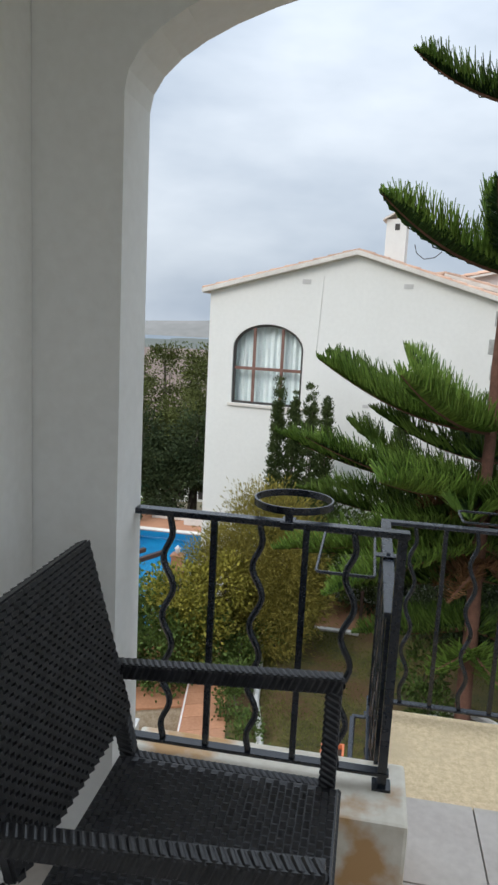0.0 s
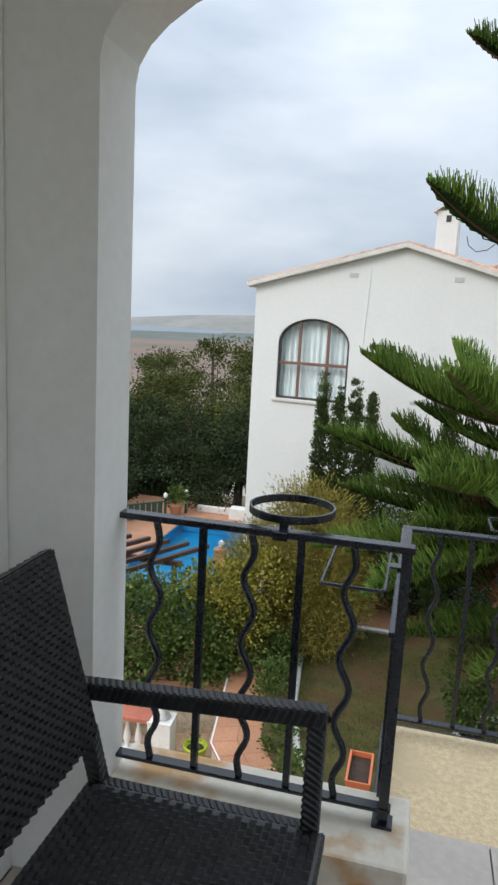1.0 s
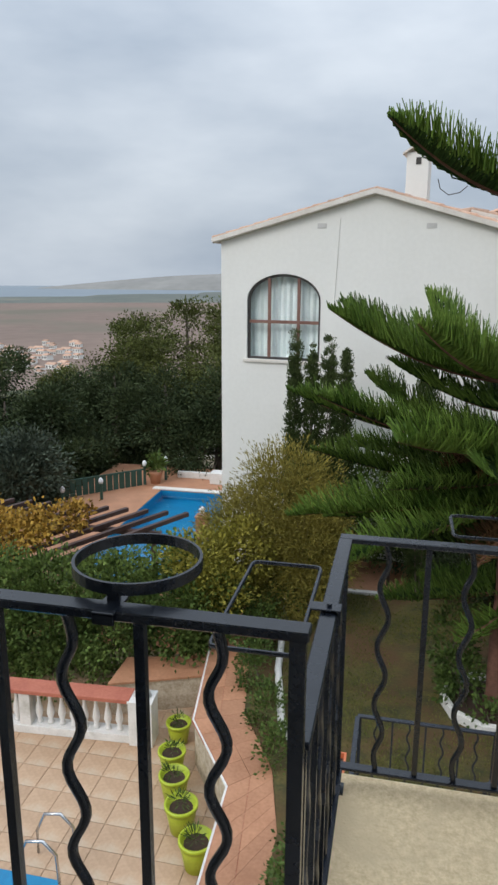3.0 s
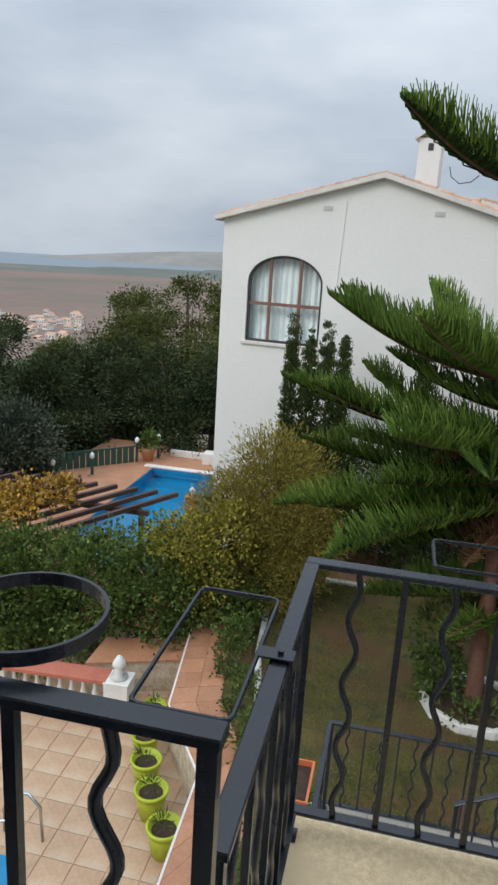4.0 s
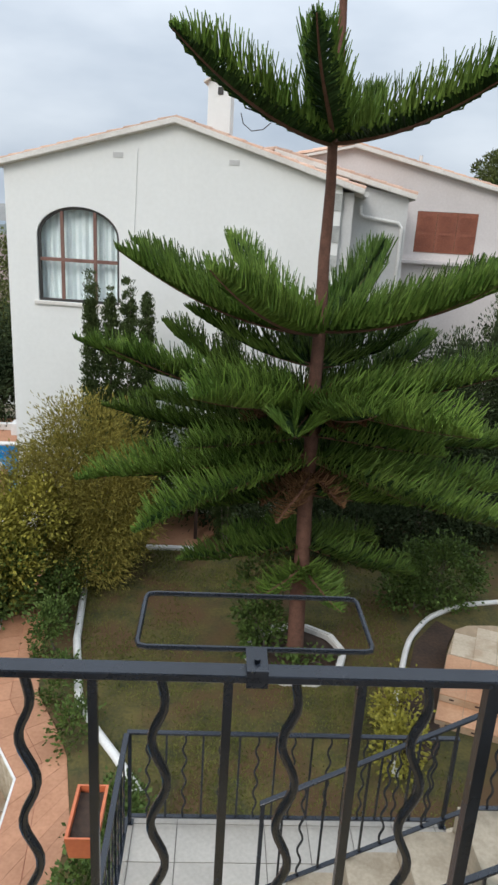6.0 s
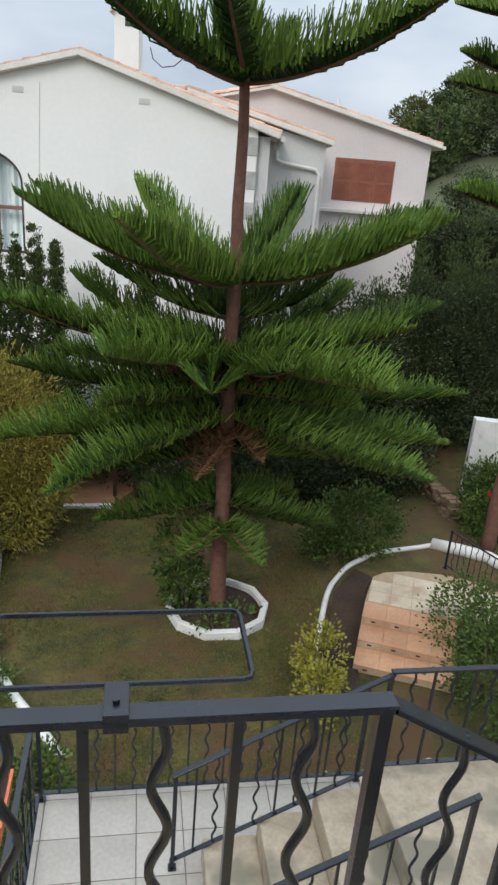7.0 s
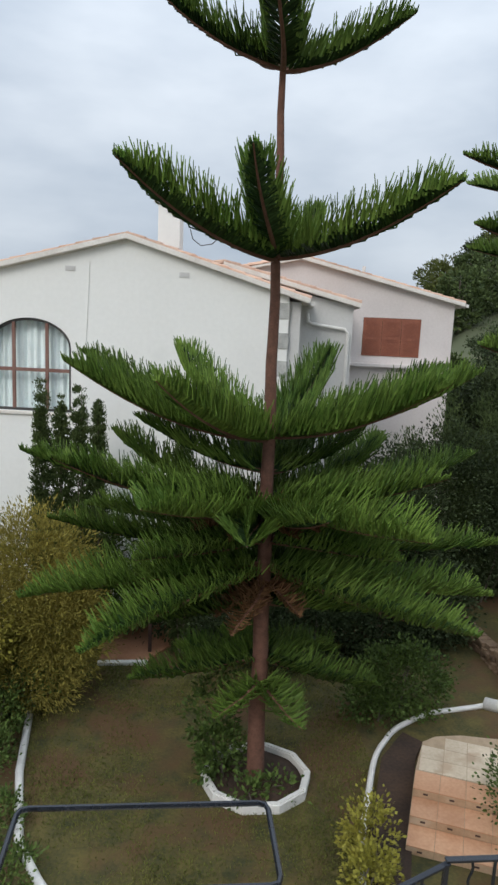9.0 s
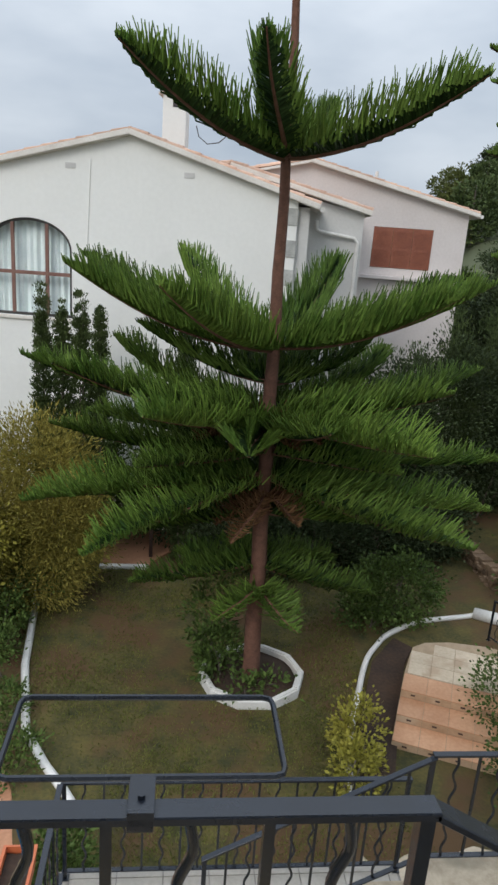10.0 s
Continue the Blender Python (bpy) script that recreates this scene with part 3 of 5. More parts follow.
straight_rail("railing", "black wrought-iron railing at the tiled landing side", (-0.05, 0.3, LOW), 2.64, 0.06, 0.84, 20, 90, 0.02, True, (True, False), foot=0.06, waves=4, amp=-0.014, bal=0.008)


# ---- orange trough on the low rail ----
def trough(at, turn):
    e = thing("flower_trough", "orange plastic flower trough with dark soil", "flower pot", at, turn)
    L, W, H = 0.21, 0.10, 0.17
    bm = bmesh.new()
    lv = [((0.86, 0), (1, 1)), ((1.06, 1), (1, 1))]
    outer0 = [(-L * 0.9, -W * 0.8, 0), (L * 0.9, -W * 0.8, 0), (L * 0.9, W * 0.8, 0), (-L * 0.9, W * 0.8, 0)]
    outer1 = [(-L, -W, H), (L, -W, H), (L, W, H), (-L, W, H)]
    inner1 = [(x * 0.94, y * 0.82, H) for x, y, z in outer1]
    inner0 = [(x * 0.92, y * 0.8, H - 0.04) for x, y, z in outer1]
    rings = [[bm.verts.new(p) for p in r] for r in (outer0, outer1, inner1, inner0)]
    for a, b in zip(rings, rings[1:]):
        for j in range(4):
            bm.faces.new((a[j], a[(j + 1) % 4], b[(j + 1) % 4], b[j]))
    bm.faces.new(rings[0][::-1])
    bmesh.ops.recalc_face_normals(bm, faces=bm.faces)
    part("body", bm, M_ORANGE, e)
    bm = bmesh.new()
    n = 8
    g = [[bm.verts.new((-L * 0.92 + 1.84 * L * i / n, -W * 0.8 + 1.6 * W * j / 3, H - 0.05 + 0.012 * noise.noise((i * 0.7, j, 3)))) for j in range(4)] for i in range(n + 1)]
    for i in range(n):
        for j in range(3):
            bm.faces.new((g[i][j], g[i + 1][j], g[i + 1][j + 1], g[i][j + 1]))
    part("soil", bm, M_SOIL, e)
    return e


trough((-0.20, 2.26, -1.92), 90)


# ---- woven armchair ----
def armchair(at, turn):
    """Seat, raked back and square arms in woven resin; the chair faces its own +x."""
    e = thing("armchair", "black woven resin armchair with square arms", "chair", at, turn)
    w = 0.3
    seat_z, arm_z = 0.53, 0.80
    part("seat_frame", boxed(-0.27, -w + 0.02, seat_z - 0.07, 0.27, w - 0.02, seat_z - 0.012, 0.012), M_RATTAN, e)
    bk0, bk1 = Vector((-0.258, 0, seat_z + 0.125)), Vector((-0.375, 0, 1.09))
    ax = (bk1 - bk0).normalized()
    # weave: strips that bow over and under
    def weave(name, origin, u, v, nu, nv, su, sv, nor, parent):
        bm = bmesh.new()
        for i in range(nu):
            for j in range(nv):
                c = origin + u * (i + 0.5) * su + v * (j + 0.5 + 0.5 * (i % 2)) * sv
                hu, hv = u * su * 0.40, v * sv * 0.5
                top = [bm.verts.new(c + hu * a + hv * b + nor * h) for a, b, h in ((-1, -1, 0), (1, -1, 0), (1, 0, 0.0075), (-1, 0, 0.0075), (1, 1, 0), (-1, 1, 0))]
                bm.faces.new((top[0], top[1], top[2], top[3]))
                bm.faces.new((top[3], top[2], top[4], top[5]))
                for a, b, d in ((0, 3, 5), (1, 2, 4)):
                    bm.faces.new((top[a], top[b], top[d]))
        bmesh.ops.recalc_face_normals(bm, faces=bm.faces)
        return part(name, bm, M_RATTAN, parent)
    X, Y, Z = Vector((1, 0, 0)), Vector((0, 1, 0)), Vector((0, 0, 1))
    seat = part("seat", boxed(-0.275, -w + 0.01, seat_z - 0.02, 0.285, w - 0.01, seat_z, 0.009), M_RATTAN, e)
    weave("weave", Vector((-0.27, -w + 0.015, seat_z + 0.0005)), X, Y, 32, 20, 0.55 / 32, 0.57 / 20.5, Z, seat)
    bm = bmesh.new()
    nrm = ax.cross(Y).normalized()
    if nrm.x < 0:
        nrm = -nrm
    L = (bk1 - bk0).length
    cs = [bk0 - nrm * 0.013, bk0 + nrm * 0.013, bk1 + nrm * 0.013, bk1 - nrm * 0.013]
    f = [[bm.verts.new(c + Y * s * (w - 0.01)) for c in cs] for s in (-1, 1)]
    bm.faces.new(f[0]), bm.faces.new(f[1][::-1])
    for j in range(4):
        bm.faces.new((f[0][j], f[0][(j + 1) % 4], f[1][(j + 1) % 4], f[1][j]))
    bmesh.ops.recalc_face_normals(bm, faces=bm.faces)
    bmesh.ops.bevel(bm, geom=list(bm.edges), offset=0.006, segments=2, affect="EDGES")
    back = part("backrest", bm, M_RATTAN, e)
    weave("weave", bk0 + nrm * 0.0135 - Y * (w - 0.015), ax, Y, 34, 20, L / 34, 0.57 / 20.5, nrm, back)
    weave("weave", bk0 - nrm * 0.0135 - Y * (w - 0.015), ax, Y, 34, 20, L / 34, 0.57 / 20.5, -nrm, back)
    def wrapped(name, pts, r):
        """A post wrapped with flat strips that overlap like a twist."""
        bm = bmesh.new()
        pts = [Vector(p) for p in pts]
        tube(bm, pts, r, square=True)
        for p, q in zip(pts, pts[1:]):
            d = q - p
            n = max(2, int(d.length / 0.0165))
            a = d.normalized()
            ref = Y if abs(a.dot(Y)) < 0.9 else X
            b = a.cross(ref).normalized()
            c = a.cross(b)
            for i in range(n):
                m = p + d * (i + 0.5) / n
                prof = ((-0.0066, 0.0), (-0.002, 0.0024), (0.003, 0.0024), (0.007, 0.0))
                rows = []
                for du, lift in prof:
                    rr = r + 0.0004 + lift
                    rows.append([bm.verts.new(m + a * (du + 0.010 * sx * sy) + (b * sx + c * sy) * rr) for sx, sy in ((-1, -0.7), (-0.7, -1), (0.7, -1), (1, -0.7), (1, 0.7), (0.7, 1), (-0.7, 1), (-1, 0.7))])
                for r0, r1 in zip(rows, rows[1:]):
                    for j in range(8):
                        bm.faces.new((r0[j], r0[(j + 1) % 8], r1[(j + 1) % 8], r1[j]))
        bmesh.ops.recalc_face_normals(bm, faces=bm.faces)
        return part(name, bm, M_RATTAN, e)
    for s in (-1, 1):
        y = s * (w + 0.005)
        wrapped("armrest", [(-0.30, y, arm_z - 0.045), (0.275, y, arm_z - 0.005)], 0.019)
        wrapped("side_rail", [(-0.25, y, seat_z - 0.02), (0.255, y, seat_z - 0.02)], 0.016)
        wrapped("leg", [(0.255, y, 0.0), (0.255, y, arm_z - 0.02)], 0.018)
        wrapped("leg", [(-0.30, y, 0.0), (-0.255, y, seat_z), (-0.285, y, seat_z + 0.12)], 0.018)
    wrapped("apron", [(0.272, -w, seat_z - 0.03), (0.272, w, seat_z - 0.03)], 0.016)
    return e


armchair((-0.40, -1.88, FL - 0.002), 0)

# ---- neighbouring white house ----
def tile_roof(parent, p00, p10, p01, p11, cols, name="roof"):
    """A slope of half-round clay tiles over a slab. p00 to p10 along the eave, p01 to p11 along the ridge."""
    p00, p10, p01, p11 = map(Vector, (p00, p10, p01, p11))
    n = (p10 - p00).cross(p01 - p00).normalized()
    if n.z < 0:
        n = -n
    bm = bmesh.new()
    q = [p00, p10, p11, p01]
    lo = [bm.verts.new(p - n * 0.08) for p in q]
    hi = [bm.verts.new(p) for p in q]
    bm.faces.new(hi), bm.faces.new(lo[::-1])
    for j in range(4):
        bm.faces.new((lo[j], lo[(j + 1) % 4], hi[(j + 1) % 4], hi[j]))
    bmesh.ops.recalc_face_normals(bm, faces=bm.faces)
    slab = part(name, bm, M_EAVE, parent)
    v, f = [], []
    for i in range(cols):
        u = (i + 0.5) / cols
        a, b = p00.lerp(p10, u), p01.lerp(p11, u)
        w = (p10 - p00) / cols * 0.42
        rows = max(2, int((b - a).length / 0.42))
        for k in range(rows):
            s, t = a.lerp(b, k / rows), a.lerp(b, (k + 1.12) / rows)
            st = len(v)
            for c, lift in ((s, 0.05), (t, 0.02)):
                for j in range(5):
                    th = math.pi * j / 4
                    v.append(tuple(c + w * math.cos(th) + n * (math.sin(th) * w.length * 0.8 + lift)))
            for j in range(4):
                f.append((st + j, st + j + 1, st + 6 + j, st + 5 + j))
    ob = raw("tiles", v, f, M_ROOF, slab)
    tagged(ob, "weathered clay half-round roof tiles", kind="stuff")
    return slab


def wall_with_holes(w, zb, gable, holes, thick):
    """An upright wall over x 0..w with a roof outline and arched holes, as one solid (y 0..thick)."""
    bm = bmesh.new()
    outline = [(0, zb), (w, zb)] + gable
    def add(loop):
        vs = [bm.verts.new((x, 0, z)) for x, z in loop]
        return [bm.edges.new((vs[i], vs[(i + 1) % len(vs)])) for i in range(len(vs))]
    edges = add(outline)
    for h in holes:
        edges += add(h)
    bmesh.ops.triangle_fill(bm, use_beauty=True, edges=edges)
    ex = bmesh.ops.extrude_face_region(bm, geom=list(bm.faces))
    bmesh.ops.translate(bm, verts=[v for v in ex["geom"] if isinstance(v, bmesh.types.BMVert)], vec=(0, thick, 0))
    bmesh.ops.recalc_face_normals(bm, faces=bm.faces)
    return bm


HW, HZB = 8.6, -8.8
HWR, RX = 9.0, 4.46
EAV, EAVR, RDG = 2.70, 2.47, 3.79
house = thing("house", "white rendered house with a tiled gable roof and arched window", "house", (-5.15, 18.05, 0.06), -9)
AX0, AX1, AZ0, AZS, ARISE = 0.81, 3.02, -0.68, 1.0, 0.75
def arch_loop(x0, x1, z0, zs, rise, n=18, grow=0.0):
    x0, x1, z0, rise = x0 - grow, x1 + grow, z0 - grow, rise + grow
    cx, hw = (x0 + x1) / 2, (x1 - x0) / 2
    return [(x0, z0), (x1, z0), (x1, zs)] + [(cx + hw * math.cos(math.pi * i / n), zs + rise * math.sin(math.pi * i / n)) for i in range(1, n)] + [(x0, zs)]
part("wall", wall_with_holes(HW, HZB, [(HW, EAVR + 0.12), (RX, RDG), (0, EAV - 0.02)], [arch_loop(AX0, AX1, AZ0, AZS, ARISE)], 0.3), M_HOUSE, house)
part("wall", boxed(0, 0.3, HZB, 0.3, 9.0, EAV - 0.06), M_HOUSE, house)
part("wall", boxed(HW - 0.3, 0.3, HZB, HW, 3.2, EAVR - 0.06), M_HOUSE, house)
# strip right of the gable, its shade painted in as grey render
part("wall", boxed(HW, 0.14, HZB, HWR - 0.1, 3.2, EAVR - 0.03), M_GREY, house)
part("wall", boxed(0, 9.0, HZB, HW, 9.3, EAV - 0.06), M_HOUSE, house)
tile_roof(house, (-0.22, -0.16, EAV - 0.02), (-0.22, 9.4, EAV - 0.02), (RX, -0.16, RDG + 0.08), (RX, 9.4, RDG + 0.08), 34)
tile_roof(house, (HWR + 0.12, -0.16, EAVR), (HWR + 0.12, 9.4, EAVR), (RX, -0.16, RDG + 0.08), (RX, 9.4, RDG + 0.08), 34)
# verge boards along the gable
for x0, z0 in ((-0.22, EAV - 0.0), (HWR + 0.12, EAVR + 0.02)):
    part("verge", tubed([(x0, -0.14, z0 - 0.02), (RX, -0.14, RDG + 0.08)], 0.06, square=True), M_EAVE, house)
# arched window
win = part("window", boxed(AX0 - 0.1, -0.06, AZ0 - 0.09, AX1 + 0.1, 0.12, AZ0 - 0.005, 0.01), M_EAVE, house, "arched window with a brown frame and pale curtains")
bm = bmesh.new()
outer, inner = arch_loop(AX0, AX1, AZ0, AZS, ARISE), arch_loop(AX0, AX1, AZ0, AZS, ARISE, grow=-0.07)
vo = [[bm.verts.new((x, y, z)) for x, z in lp] for lp in (outer, inner) for y in (0.06, 0.14)]
n = len(outer)
for a, b in ((0, 2), (2, 3), (3, 1), (1, 0)):
    for i in range(n):
        bm.faces.new((vo[a][i], vo[a][(i + 1) % n], vo[b][(i + 1) % n], vo[b][i]))
bmesh.ops.recalc_face_normals(bm, faces=bm.faces)
part("frame", bm, M_FRAMED, win)
aw = AX1 - AX0
for u in (0.30, 0.70):
    x = AX0 + aw * u
    part("mullion", boxed(x - 0.04, 0.05, AZ0 + 0.06, x + 0.04, 0.13, AZS + ARISE * math.sin(math.acos(2 * u - 1)) - 0.06, 0.008), M_FRAME, win)
part("transom", boxed(AX0 + 0.06, 0.055, 0.36, AX1 - 0.06, 0.125, 0.45, 0.008), M_FRAME, win)
bm = bmesh.new()
bm.faces.new([bm.verts.new((x, 0.11, z)) for x, z in inner])
pane = part("pane", bm, M_GLASS, win)
pane.visible_shadow = False
bm = bmesh.new()
k, prev = 60, None
for i in range(k + 1):
    x = AX0 + aw * i / k
    y = 0.36 + 0.035 * math.sin(i * 1.3) + 0.02 * math.sin(i * 0.57)
    cur = (bm.verts.new((x, y, AZ0)), bm.verts.new((x, y, AZS + ARISE)))
    if prev:
        bm.faces.new((prev[0], cur[0], cur[1], prev[1]))
    prev = cur
part("curtain", bm, M_CURTAIN, win)
# vents
for x, z, s in ((3.0, 3.03, 0.13), (5.92, 2.98, 0.13), (4.98, -0.45, 0.09)):
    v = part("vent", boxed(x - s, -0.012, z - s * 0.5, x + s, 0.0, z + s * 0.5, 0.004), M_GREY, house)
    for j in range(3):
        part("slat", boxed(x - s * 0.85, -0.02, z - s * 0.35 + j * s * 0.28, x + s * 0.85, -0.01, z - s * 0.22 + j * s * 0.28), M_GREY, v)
# quoins
for j, z in enumerate((2.2, 1.45, 0.75, 0.05)):
    part("quoin", boxed(HW - (0.42 if j % 2 else 0.32), -0.02, z - 0.2, HW + 0.015, 0.1, z + 0.2, 0.01), M_QUOIN, house)
part("pipe", tubed([(3.5, -0.012, 3.2), (3.42, -0.012, 1.3), (3.4, -0.012, 0.9)], 0.012, 6), M_HOUSE, house)
# chimney: square stack under a small pitched cap on corner blocks, with a dark block painted as the flue hole's shade
# in its face
CX = 5.25
ch = part("chimney", boxed(CX - 0.30, 1.4, 2.9, CX + 0.30, 2.0, 5.0, 0.012), M_HOUSE, house)
for sx in (-1, 1):
    bm = bmesh.new()
    a = [bm.verts.new(p) for p in ((CX + sx * 0.40, 1.3, 4.94), (CX + sx * 0.40, 2.1, 4.94), (CX, 2.1, 5.18), (CX, 1.3, 5.18))]
    b = [bm.verts.new(v.co + Vector((0, 0, 0.05))) for v in a]
    bm.faces.new(a), bm.faces.new(b[::-1])
    for j in range(4):
        bm.faces.new((a[j], a[(j + 1) % 4], b[(j + 1) % 4], b[j]))
    bmesh.ops.recalc_face_normals(bm, faces=bm.faces)
    part("hood", bm, M_EAVE, ch)
part("flue", boxed(CX - 0.04, 1.385, 4.68, CX + 0.10, 1.42, 4.86), M_FRAMED, ch)
part("cable", tubed([(CX + 0.55, 1.6, 4.3), (CX + 0.62, 1.6, 4.05), (CX + 0.85, 1.6, 3.88), (CX + 1.15, 1.6, 3.93), (CX + 1.35, 1.6, 4.1)], 0.014, 6), M_FRAMED, ch)
# set-back wing beyond the gable, with gutter pipe; its walls' shade is in the grey
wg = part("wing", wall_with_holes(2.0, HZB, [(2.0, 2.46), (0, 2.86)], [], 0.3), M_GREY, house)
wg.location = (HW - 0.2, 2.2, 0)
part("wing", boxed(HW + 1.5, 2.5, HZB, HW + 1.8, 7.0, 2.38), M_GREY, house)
tile_roof(house, (HW + 1.98, 2.0, 2.48), (HW + 1.98, 7.2, 2.48), (6.7, 2.0, 3.46), (6.7, 7.2, 3.46), 16)
tile_roof(house, (5.2, 2.0, 3.2), (5.2, 7.2, 3.2), (6.7, 2.0, 3.46), (6.7, 7.2, 3.46), 16)
part("verge", tubed([(6.7, 2.02, 3.46), (HW + 1.98, 2.02, 2.48)], 0.06, square=True), M_EAVE, house)
part("downpipe", tubed([(HWR + 0.12, 2.12, 2.2), (HWR + 0.14, 2.12, 1.98), (HWR + 0.24, 2.12, 1.92), (HW + 1.58, 2.12, 1.80), (HW + 1.68, 2.12, 1.68), (HW + 1.66, 2.12, -3.0)], 0.05, 8), M_WHITE, house)
part("gutter", tubed([(HWR + 0.18, -0.14, EAVR - 0.06), (HWR + 0.18, 2.2, EAVR - 0.06)], 0.065, 8), M_WHITE, house)

# ---- pink house behind ----
pink = thing("house", "pale pink house with a closed brown shutter", "house", (3.95, 24.2, 0.12), -9)
PW = 6.35
part("wall", wall_with_holes(PW, HZB, [(PW, 2.78), (0.85, 4.08), (-2.5, 3.4)], [[(3.19, 0.84), (5.23, 0.84), (5.23, 2.2), (3.19, 2.2)]], 0.3), M_PINK, pink)
part("wall", boxed(PW - 0.3, 0.3, HZB, PW, 7, 2.7), M_PINK, pink)
tile_roof(pink, (PW + 0.3, -0.25, 2.76), (PW + 0.3, 7.2, 2.76), (0.85, -0.25, 4.16), (0.85, 7.2, 4.16), 26)
tile_roof(pink, (-2.8, -0.25, 3.35), (-2.8, 7.2, 3.35), (0.85, -0.25, 4.16), (0.85, 7.2, 4.16), 26)
part("gutter", tubed([(PW + 0.36, -0.3, 2.72), (PW + 0.36, 7.2, 2.72)], 0.06, 8), M_WHITE, pink)
part("ledge", boxed(1.2, -0.25, 0.46, 6.3, 0.0, 0.58, 0.02), M_PINK, pink)
part("verge", tubed([(PW + 0.3, -0.22, 2.76), (0.85, -0.22, 4.16)], 0.06, square=True), M_EAVE, pink)
part("vent_pipe", tubed([(3.2, 1.2, 3.3), (3.2, 1.2, 4.05)], 0.06, 8), M_WHITE, pink)
# closed shutter of three leaves, two louvred fields in each
for k in range(3):
    x0 = 3.20 + k * 0.677
    sh = part("shutter", boxed(x0, -0.02, 0.85, x0 + 0.667, 0.02, 2.19, 0.006), M_SHUT, pink, "closed brown wooden louvred shutter")
    for r in range(2):
        for j in range(9):
            zz = 0.94 + r * 0.62 + j * 0.06
            part("slat", boxed(x0 + 0.09, -0.034, zz, x0 + 0.58, -0.018, zz + 0.034), M_SHUT, sh)

settle()
# ---- garden ground ----
def sheet(name, outline, z0, z1, material, label, category):
    return tagged(finish(name, prism(bmesh.new(), outline, z0, z1), material), label, category, kind="structure")


bm = bmesh.new()
NX, NY = 40, 44
def garden_z(x, y):
    return G + 0.05 * noise.noise((x * 0.6, y * 0.6, 2)) + 0.02 * noise.noise((x * 2.5, y * 2.5, 7)) + max(0, x - 5.5) * 0.12 + max(0, y - 12.5) * 0.04
def garden_left(y):
    edge = [(2.4, -0.95), (5.0, -0.95), (6.1, -1.22), (7.15, -1.83), (9.75, -2.28), (10.5, -2.6), (30, -2.8)]
    for (ya, xa), (yb, xb) in zip(edge, edge[1:]):
        if y <= yb:
            return xa + (xb - xa) * (y - ya) / (yb - ya)
gv2 = []
for i in range(NX + 1):
    col = []
    for j in range(NY + 1):
        y = -1.5 + 20.4 * j / NY
        x = garden_left(y) + (13 - garden_left(y)) * (i / NX) ** 1.3
        col.append(bm.verts.new((x, y, garden_z(x, y))))
    gv2.append(col)
for i in range(NX):
    for j in range(NY):
        bm.faces.new((gv2[i][j], gv2[i + 1][j], gv2[i + 1][j + 1], gv2[i][j + 1]))
tagged(finish("ground_garden", bm, M_LAWN, smooth=True), "thin worn lawn over brown soil", "lawn", kind="structure")

# grass tufts on the lawn
rng = np.random.default_rng(5)
pts = np.column_stack([rng.uniform(-1.8, 3.6, 90000), rng.uniform(3.3, 11.6, 90000)])
keep = [noise.noise((p[0] * 0.8, p[1] * 0.8, 4)) + rng.uniform(-0.4, 0.4) > -0.05 and p[0] > garden_left(p[1]) + 0.45 for p in pts]
pts = pts[np.array(keep)]
c = np.column_stack([pts, [garden_z(*p) for p in pts]])
d = np.column_stack([rng.normal(size=(len(c), 2)) * 0.7, np.ones(len(c))])
grass = leafmesh("grass", blades(rng, c, d, 0.045, 0.006), M_GRASS)
tagged(grass, "sparse short grass blades on the lawn", "grass", kind="stuff")


def kerb_line(label, pts, r, z, group=""):
    bm = tubed([(x, y, z + (garden_z(x, y) - G)) for x, y in pts], r, 8)
    return tagged(finish("garden_edging", bm, M_WHITE, smooth=True), label, "edging", kind="structure")


def smooth_line(pts, n=8):
    out = []
    for i in range(len(pts) - 1):
        p = [Vector(pts[max(0, i - 1)]), Vector(pts[i]), Vector(pts[i + 1]), Vector(pts[min(len(pts) - 1, i + 2)])]
        for k in range(n):
            t = k / n
            out.append(tuple(0.5 * (2 * p[1] + (p[2] - p[0]) * t + (2 * p[0] - 5 * p[1] + 4 * p[2] - p[3]) * t * t + (3 * p[1] - p[0] - 3 * p[2] + p[3]) * t ** 3)))
    return out + [pts[-1]]


def on_plan(x, y):
    return ((x + 0.08) / 1.28, (y - 0.10) / 1.28)


kerb_line("white rounded edging between lawn and flower bed", [on_plan(*p) for p in ((-2.46, 14.4), (-2.06, 10.84), (-1.66, 9.0), (-1.2, 8.2), (-0.84, 7.7), (-0.4, 7.0))], 0.06, G + 0.02)
kerb_line("white rounded edging curving beside the garden path", smooth_line([on_plan(*p) for p in ((3.5, 7.4), (3.72, 8.58), (4.3, 10.2), (4.65, 11.05), (5.0, 11.55), (5.37, 11.95), (6.2, 12.5), (6.9, 12.7), (7.6, 12.72))]), 0.046, G + 0.04)
sheet("flower_bed", [on_plan(*p) for p in ((3.62, 7.4), (4.32, 7.9), (4.9, 9.6), (5.42, 10.95), (5.75, 11.5), (5.45, 11.85), (4.75, 11.0), (3.85, 8.6))], G - 0.1, G + 0.05, M_SOIL, "strip of dark soil between the edging and the steps", "flower bed")
kerb_line("thick white kerb block at the turn of the path", [on_plan(*p) for p in ((7.62, 12.75), (8.1, 12.35), (8.6, 11.9), (8.9, 11.2))], 0.12, G + 0.05)

